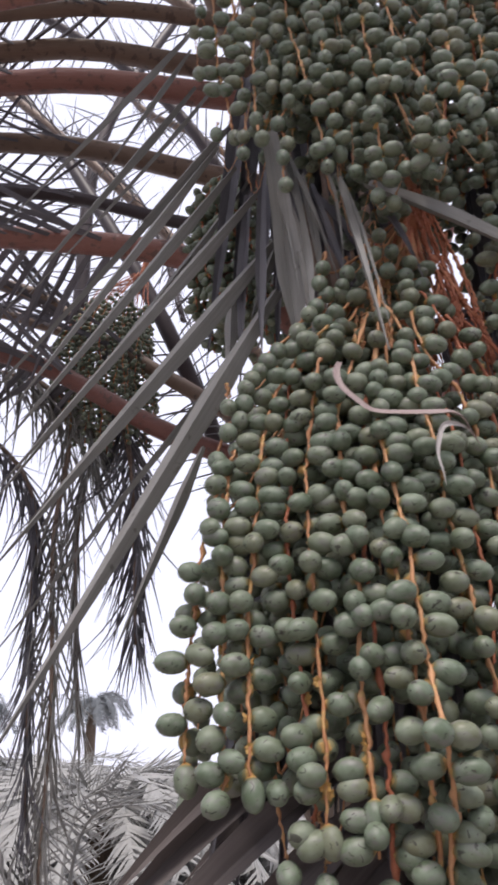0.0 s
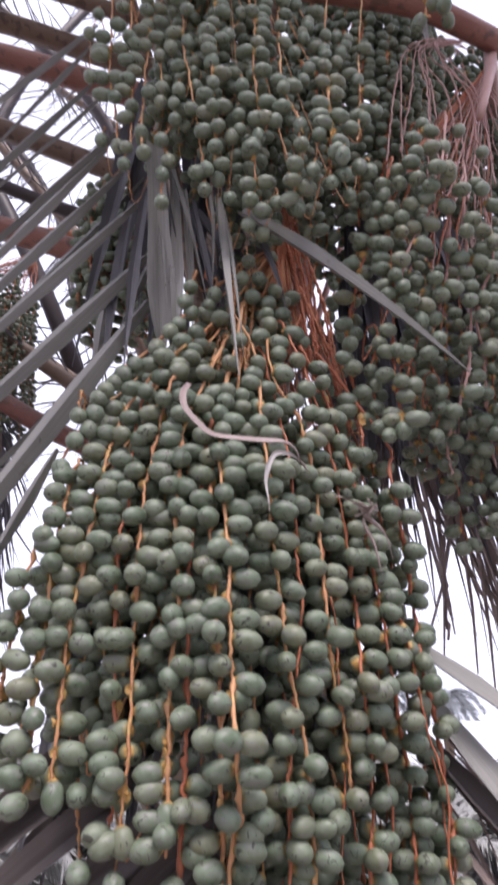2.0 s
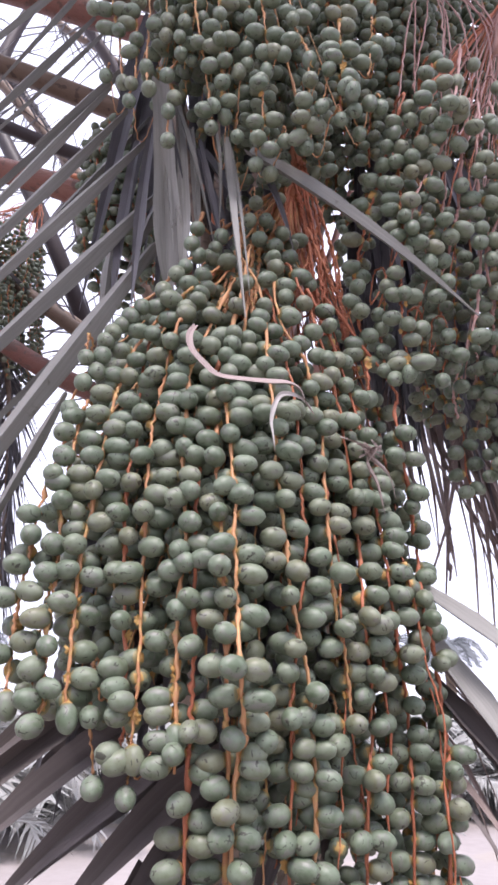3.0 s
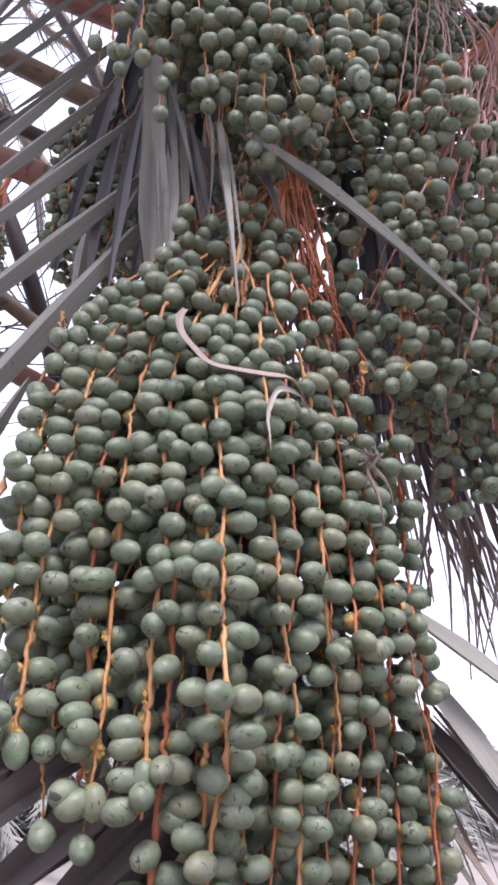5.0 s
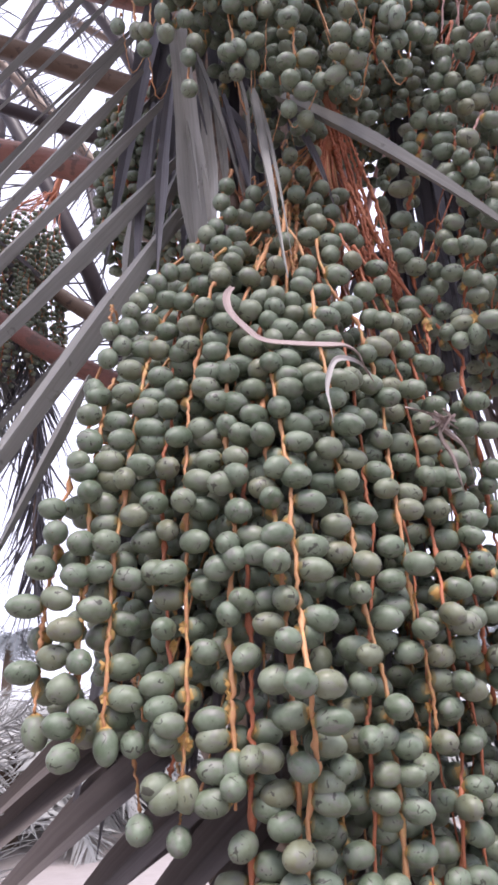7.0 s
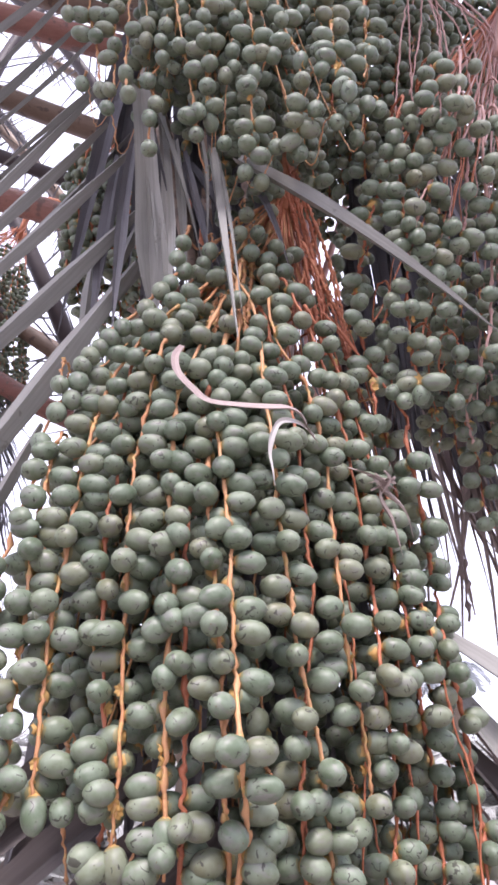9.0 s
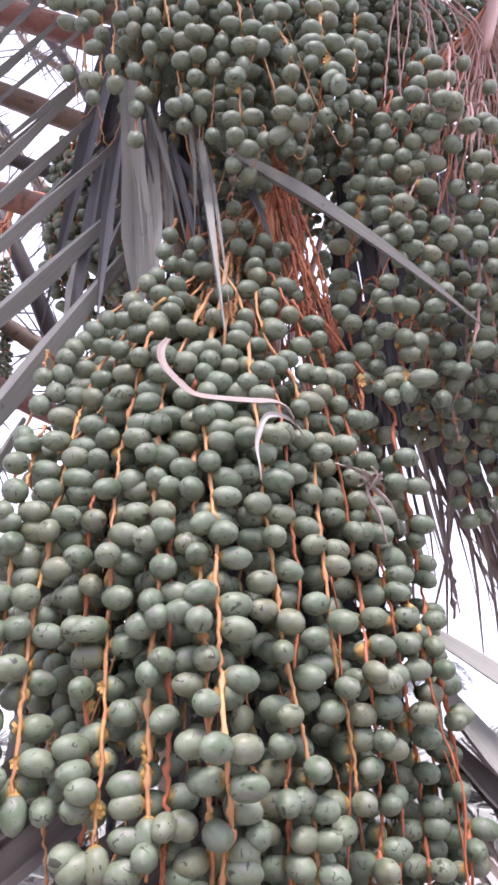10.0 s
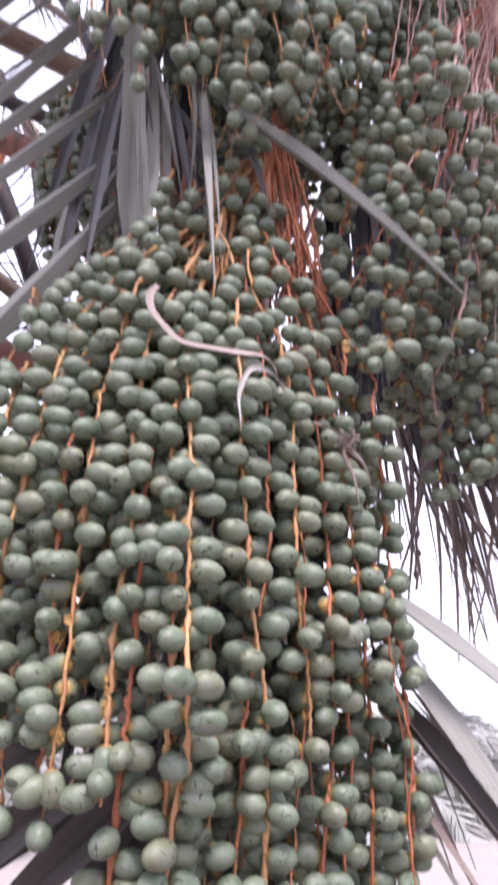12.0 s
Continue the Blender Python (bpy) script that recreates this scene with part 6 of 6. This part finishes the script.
dry_strip("dry_leaf_strip", "short pale dry leaf strip hanging over the dates", [(0.210, 0.552, 1.686), (0.196, 0.536, 1.688), (0.183, 0.528, 1.688), (0.172, 0.524, 1.684), (0.165, 0.521, 1.670), (0.162, 0.520, 1.654), (0.164, 0.519, 1.638), (0.166, 0.520, 1.625)], 0.0065, n=30, face=(0.5, -1.0, 0.1), twist=0.3, mat=STRIP_PALE, widest=0.6)
dry_strip("dry_leaf_strip", "shrivelled brown leaf scrap knotted among the dates", [(0.246, 0.575, 1.668), (0.262, 0.560, 1.655), (0.270, 0.555, 1.640), (0.290, 0.560, 1.625), (0.304, 0.580, 1.605)], 0.007, twist=4.0)
dry_strip("dry_leaf_strip", "shrivelled brown leaf scrap knotted among the dates", [(0.284, 0.572, 1.656), (0.270, 0.556, 1.648), (0.266, 0.552, 1.630), (0.274, 0.550, 1.610), (0.280, 0.550, 1.578)], 0.007, twist=3.0)


for k in range(5):
    a = k * 1.3
    dry_strip("dry_leaf_strip", "shrivelled brown leaf scrap knotted among the dates", [(0.268 + 0.014 * math.cos(a), 0.553, 1.646 + 0.012 * math.sin(a)), (0.270 + 0.006 * math.sin(a * 2), 0.546, 1.646), (0.270 - 0.015 * math.cos(a), 0.552, 1.644 - 0.012 * math.sin(a))], 0.006, n=10, twist=3.5)


# ---- an empty fruit strand hanging beside the bunches ----
def empty_strand(points, radius, node, mat, label, seed):
    rng = np.random.default_rng(seed)
    pts = smooth_path(points, 48)
    pts += rng.normal(0, 0.0006 + node * 0.3, pts.shape)
    org = Vector(pts[0])
    radii = radius + node * (np.arange(48) % 4 == 0)
    ob = link("empty_fruit_strand", tube("empty_fruit_strand", pts - np.array(org), radii, mat, ring=6, wobble=0.2, rng=rng), m=Matrix.Translation(org))
    tagged(ob, label, "fruit strand", group="bare fruit strands")


empty_strand([(0.53, 0.86, 1.98), (0.525, 0.86, 1.85), (0.50, 0.86, 1.70), (0.485, 0.85, 1.58)], 0.002, 0.0028, LEAF_DRY, "bare purple-brown fruit strand with knotty nodes", 5)
for k in range(11):
    u = k / 10
    bend = 0.02 * math.sin(k * 2.4)
    empty_strand([(0.60 + 0.01 * bend, 0.70, 2.70), (0.53 - 0.05 * (1 - u) + bend, 0.69, 2.64 + bend), (0.42 + 0.15 * u + bend, 0.665 - 0.02 * u, 2.46), (0.385 + 0.17 * u + 0.6 * bend, 0.66 - 0.04 * u, 2.26 + 0.04 * math.sin(k * 1.9))], 0.0013, 0.0003, STRAND_PINK, "bare mauve fruit strand hanging from the stalk", 80 + k)


# ---- the palm's trunk ----
def palm_trunk():
    rng = np.random.default_rng(8)
    thing = link("palm_tree", None, m=Matrix.Translation((0.35, 1.62, 0)))
    tagged(thing, "rough brown palm trunk with cut leaf bases", "palm tree")
    n, ring = 30, 20
    verts, faces = [], []
    for i in range(n):
        z = 2.2 * i / (n - 1)
        for k in range(ring):
            a = 2 * math.pi * k / ring
            r = 0.155 + 0.03 * (1 - z / 2.2) + 0.012 * rng.uniform(-1, 1) + (0.012 if i % 2 else 0)
            verts.append((r * math.cos(a), r * math.sin(a), z - 0.1))
    for i in range(n - 1):
        for k in range(ring):
            a, b = i * ring + k, i * ring + (k + 1) % ring
            faces.append((a, b, b + ring, a + ring))
    faces.append(tuple((n - 1) * ring + k for k in range(ring)))
    link("trunk", mesh_of("trunk", verts, faces, [BARK]), thing)
    stub = tube("leaf_base", [(0, 0, 0), (0, 0.05, 0.05), (0, 0.09, 0.12)], [0.05, 0.045, 0.035], BARK, ring=6, flat=0.5)
    for i in range(54):
        a, z = i * 2.3999, 0.25 + 1.8 * i / 54
        link("leaf_base", stub, thing, Matrix.Translation((0.14 * math.cos(a), 0.14 * math.sin(a), z)) @ Matrix.Rotation(a - math.pi / 2, 4, "Z"))


palm_trunk()


# ---- the grove behind ----
def crown_mesh(name, fronds, reach, seed, rise=0.5, leaves=54, leaf=0.22, mat=FAR_LEAF):
    """Arching fronds of narrow leaflets round one point, in one mesh."""
    rng = np.random.default_rng(seed)
    verts, faces = [], []
    for i in range(fronds):
        az, up, ln = 2.4 * i + rng.uniform(-0.4, 0.4), rng.uniform(-0.3, 1.5) * rise, reach * rng.uniform(0.7, 1.1)
        h = np.array([math.cos(az), math.sin(az), 0])
        pts = [h * ln * u * (1 - 0.12 * u) + np.array([0, 0, ln * (up * 1.6 * u - (0.6 + up) * u * u)]) for u in np.linspace(0, 1, 9)]
        for j in range(8):
            p, q = pts[j], pts[j + 1]
            w = np.array([-h[1], h[0], 0]) * reach * 0.010
            b = len(verts)
            verts += [p - w, p + w, q + w, q - w]
            faces.append((b, b + 1, b + 2, b + 3))
        for j in range(leaves):
            u = 0.12 + 0.88 * j / leaves
            f = u * 8
            k = min(7, int(f))
            p = pts[k] + (pts[k + 1] - pts[k]) * (f - k)
            al = pts[k + 1] - pts[k]
            al /= np.linalg.norm(al)
            for sg in (-1, 1):
                d = al * 0.75 + sg * np.array([-h[1], h[0], 0]) * 0.75 + np.array([0, 0, rng.uniform(-0.45, 0.35)])
                d = d / np.linalg.norm(d) * leaf * reach * rng.uniform(0.6, 1.1) * (0.6 + 0.4 * math.sin(math.pi * u))
                w = al * leaf * reach * 0.03
                b = len(verts)
                verts += [p - w, p + d * 0.5 - w + np.array([0, 0, 0.01]), p + d, p + d * 0.5 + w, p + w]
                faces.append((b, b + 1, b + 2, b + 3, b + 4))
    return mesh_of(name, verts, faces, [mat], smooth=False)


def far_palm(height, reach, seed, where, mat=FAR_LEAF):
    thing = link("palm_tree", None, m=Matrix.Translation(where))
    tagged(thing, "date palm of the grove, haze put into its leaf colour", "palm tree", group="palms of the grove behind")
    rng = np.random.default_rng(seed)
    pts = [(0.05 * math.sin(z), 0, z) for z in np.linspace(-0.1, height, 10)]
    link("trunk", tube("trunk", pts, np.full(10, max(0.09, reach * 0.09)), BARK, ring=10, wobble=0.2, rng=rng), thing)
    link("crown", crown_mesh("crown", 34, reach, seed, mat=mat), thing, Matrix.Translation((0, 0, height)))
    return thing


tall = far_palm(5.6, 2.6, 61, (-8.6, 40, 0), FAR_BLUE)
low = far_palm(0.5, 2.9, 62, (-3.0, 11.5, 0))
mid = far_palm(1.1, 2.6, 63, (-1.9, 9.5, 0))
rng_far = np.random.default_rng(9)
for src, x, y, sc in ((low, -5.2, 13, 1.1), (mid, -4.4, 16, 1.2), (low, -2.2, 15, 1.0), (mid, -0.6, 12, 1.0), (low, 1.2, 13, 1.0), (mid, 3.4, 15, 1.1), (low, 5.4, 12, 1.0), (mid, 7.0, 14, 1.1), (low, 9.2, 15, 1.2), (mid, -7.5, 18, 1.2), (low, -9.0, 14, 1.1),
                      (mid, 6.0, 20, 1.3), (low, 11.5, 20, 1.3), (tall, 14.5, 38, 1.0), (tall, 20, 42, 1.1), (tall, -17, 44, 1.0), (tall, -13.5, 36, 0.9), (mid, -11.5, 24, 1.5), (mid, 2.0, 24, 1.5), (low, -4.0, 26, 1.6), (low, 14.0, 26, 1.6)):
    copy_thing(src, Matrix.Translation((x, y, 0)) @ Matrix.Rotation(rng_far.uniform(0, 6.28), 4, "Z") @ Matrix.Scale(sc, 4))
# unseen palms added behind the viewer to block light from the horizon
big = far_palm(2.2, 3.4, 64, (-5.2, -7.6, 0))
for x, y, sc in ((4.6, -7.4, 1.0), (-6.6, -2.2, 1.1), (6.6, -1.6, 1.1), (-1.6, -10.5, 1.4), (2.4, -11.8, 1.5), (-6.5, 2.6, 1.1), (6.8, 3.4, 1.1), (-7.0, -7.0, 1.5), (7.5, -6.5, 1.5)):
    copy_thing(big, Matrix.Translation((x, y, 0)) @ Matrix.Rotation(rng_far.uniform(0, 6.28), 4, "Z") @ Matrix.Scale(sc, 4))
# a young palm's fronds nearer by, in the leaf colour paled for haze
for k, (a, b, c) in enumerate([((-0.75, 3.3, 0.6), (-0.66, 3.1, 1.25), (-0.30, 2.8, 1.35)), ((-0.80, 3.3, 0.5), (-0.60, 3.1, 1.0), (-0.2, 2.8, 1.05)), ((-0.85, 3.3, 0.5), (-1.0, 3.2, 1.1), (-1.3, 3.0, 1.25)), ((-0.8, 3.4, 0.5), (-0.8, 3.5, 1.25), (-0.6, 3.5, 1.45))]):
    palm_frond("frond of a young palm, leaf colour paled for haze", [(-0.8, 3.35, 0.0), a, b, c], 0.012, 0.004, FAR_LEAF, "far", 34, 0.30, spread=60, droop=0.15, first=0.35, seed=70 + k, group="fronds of the young palm", width=0.7)
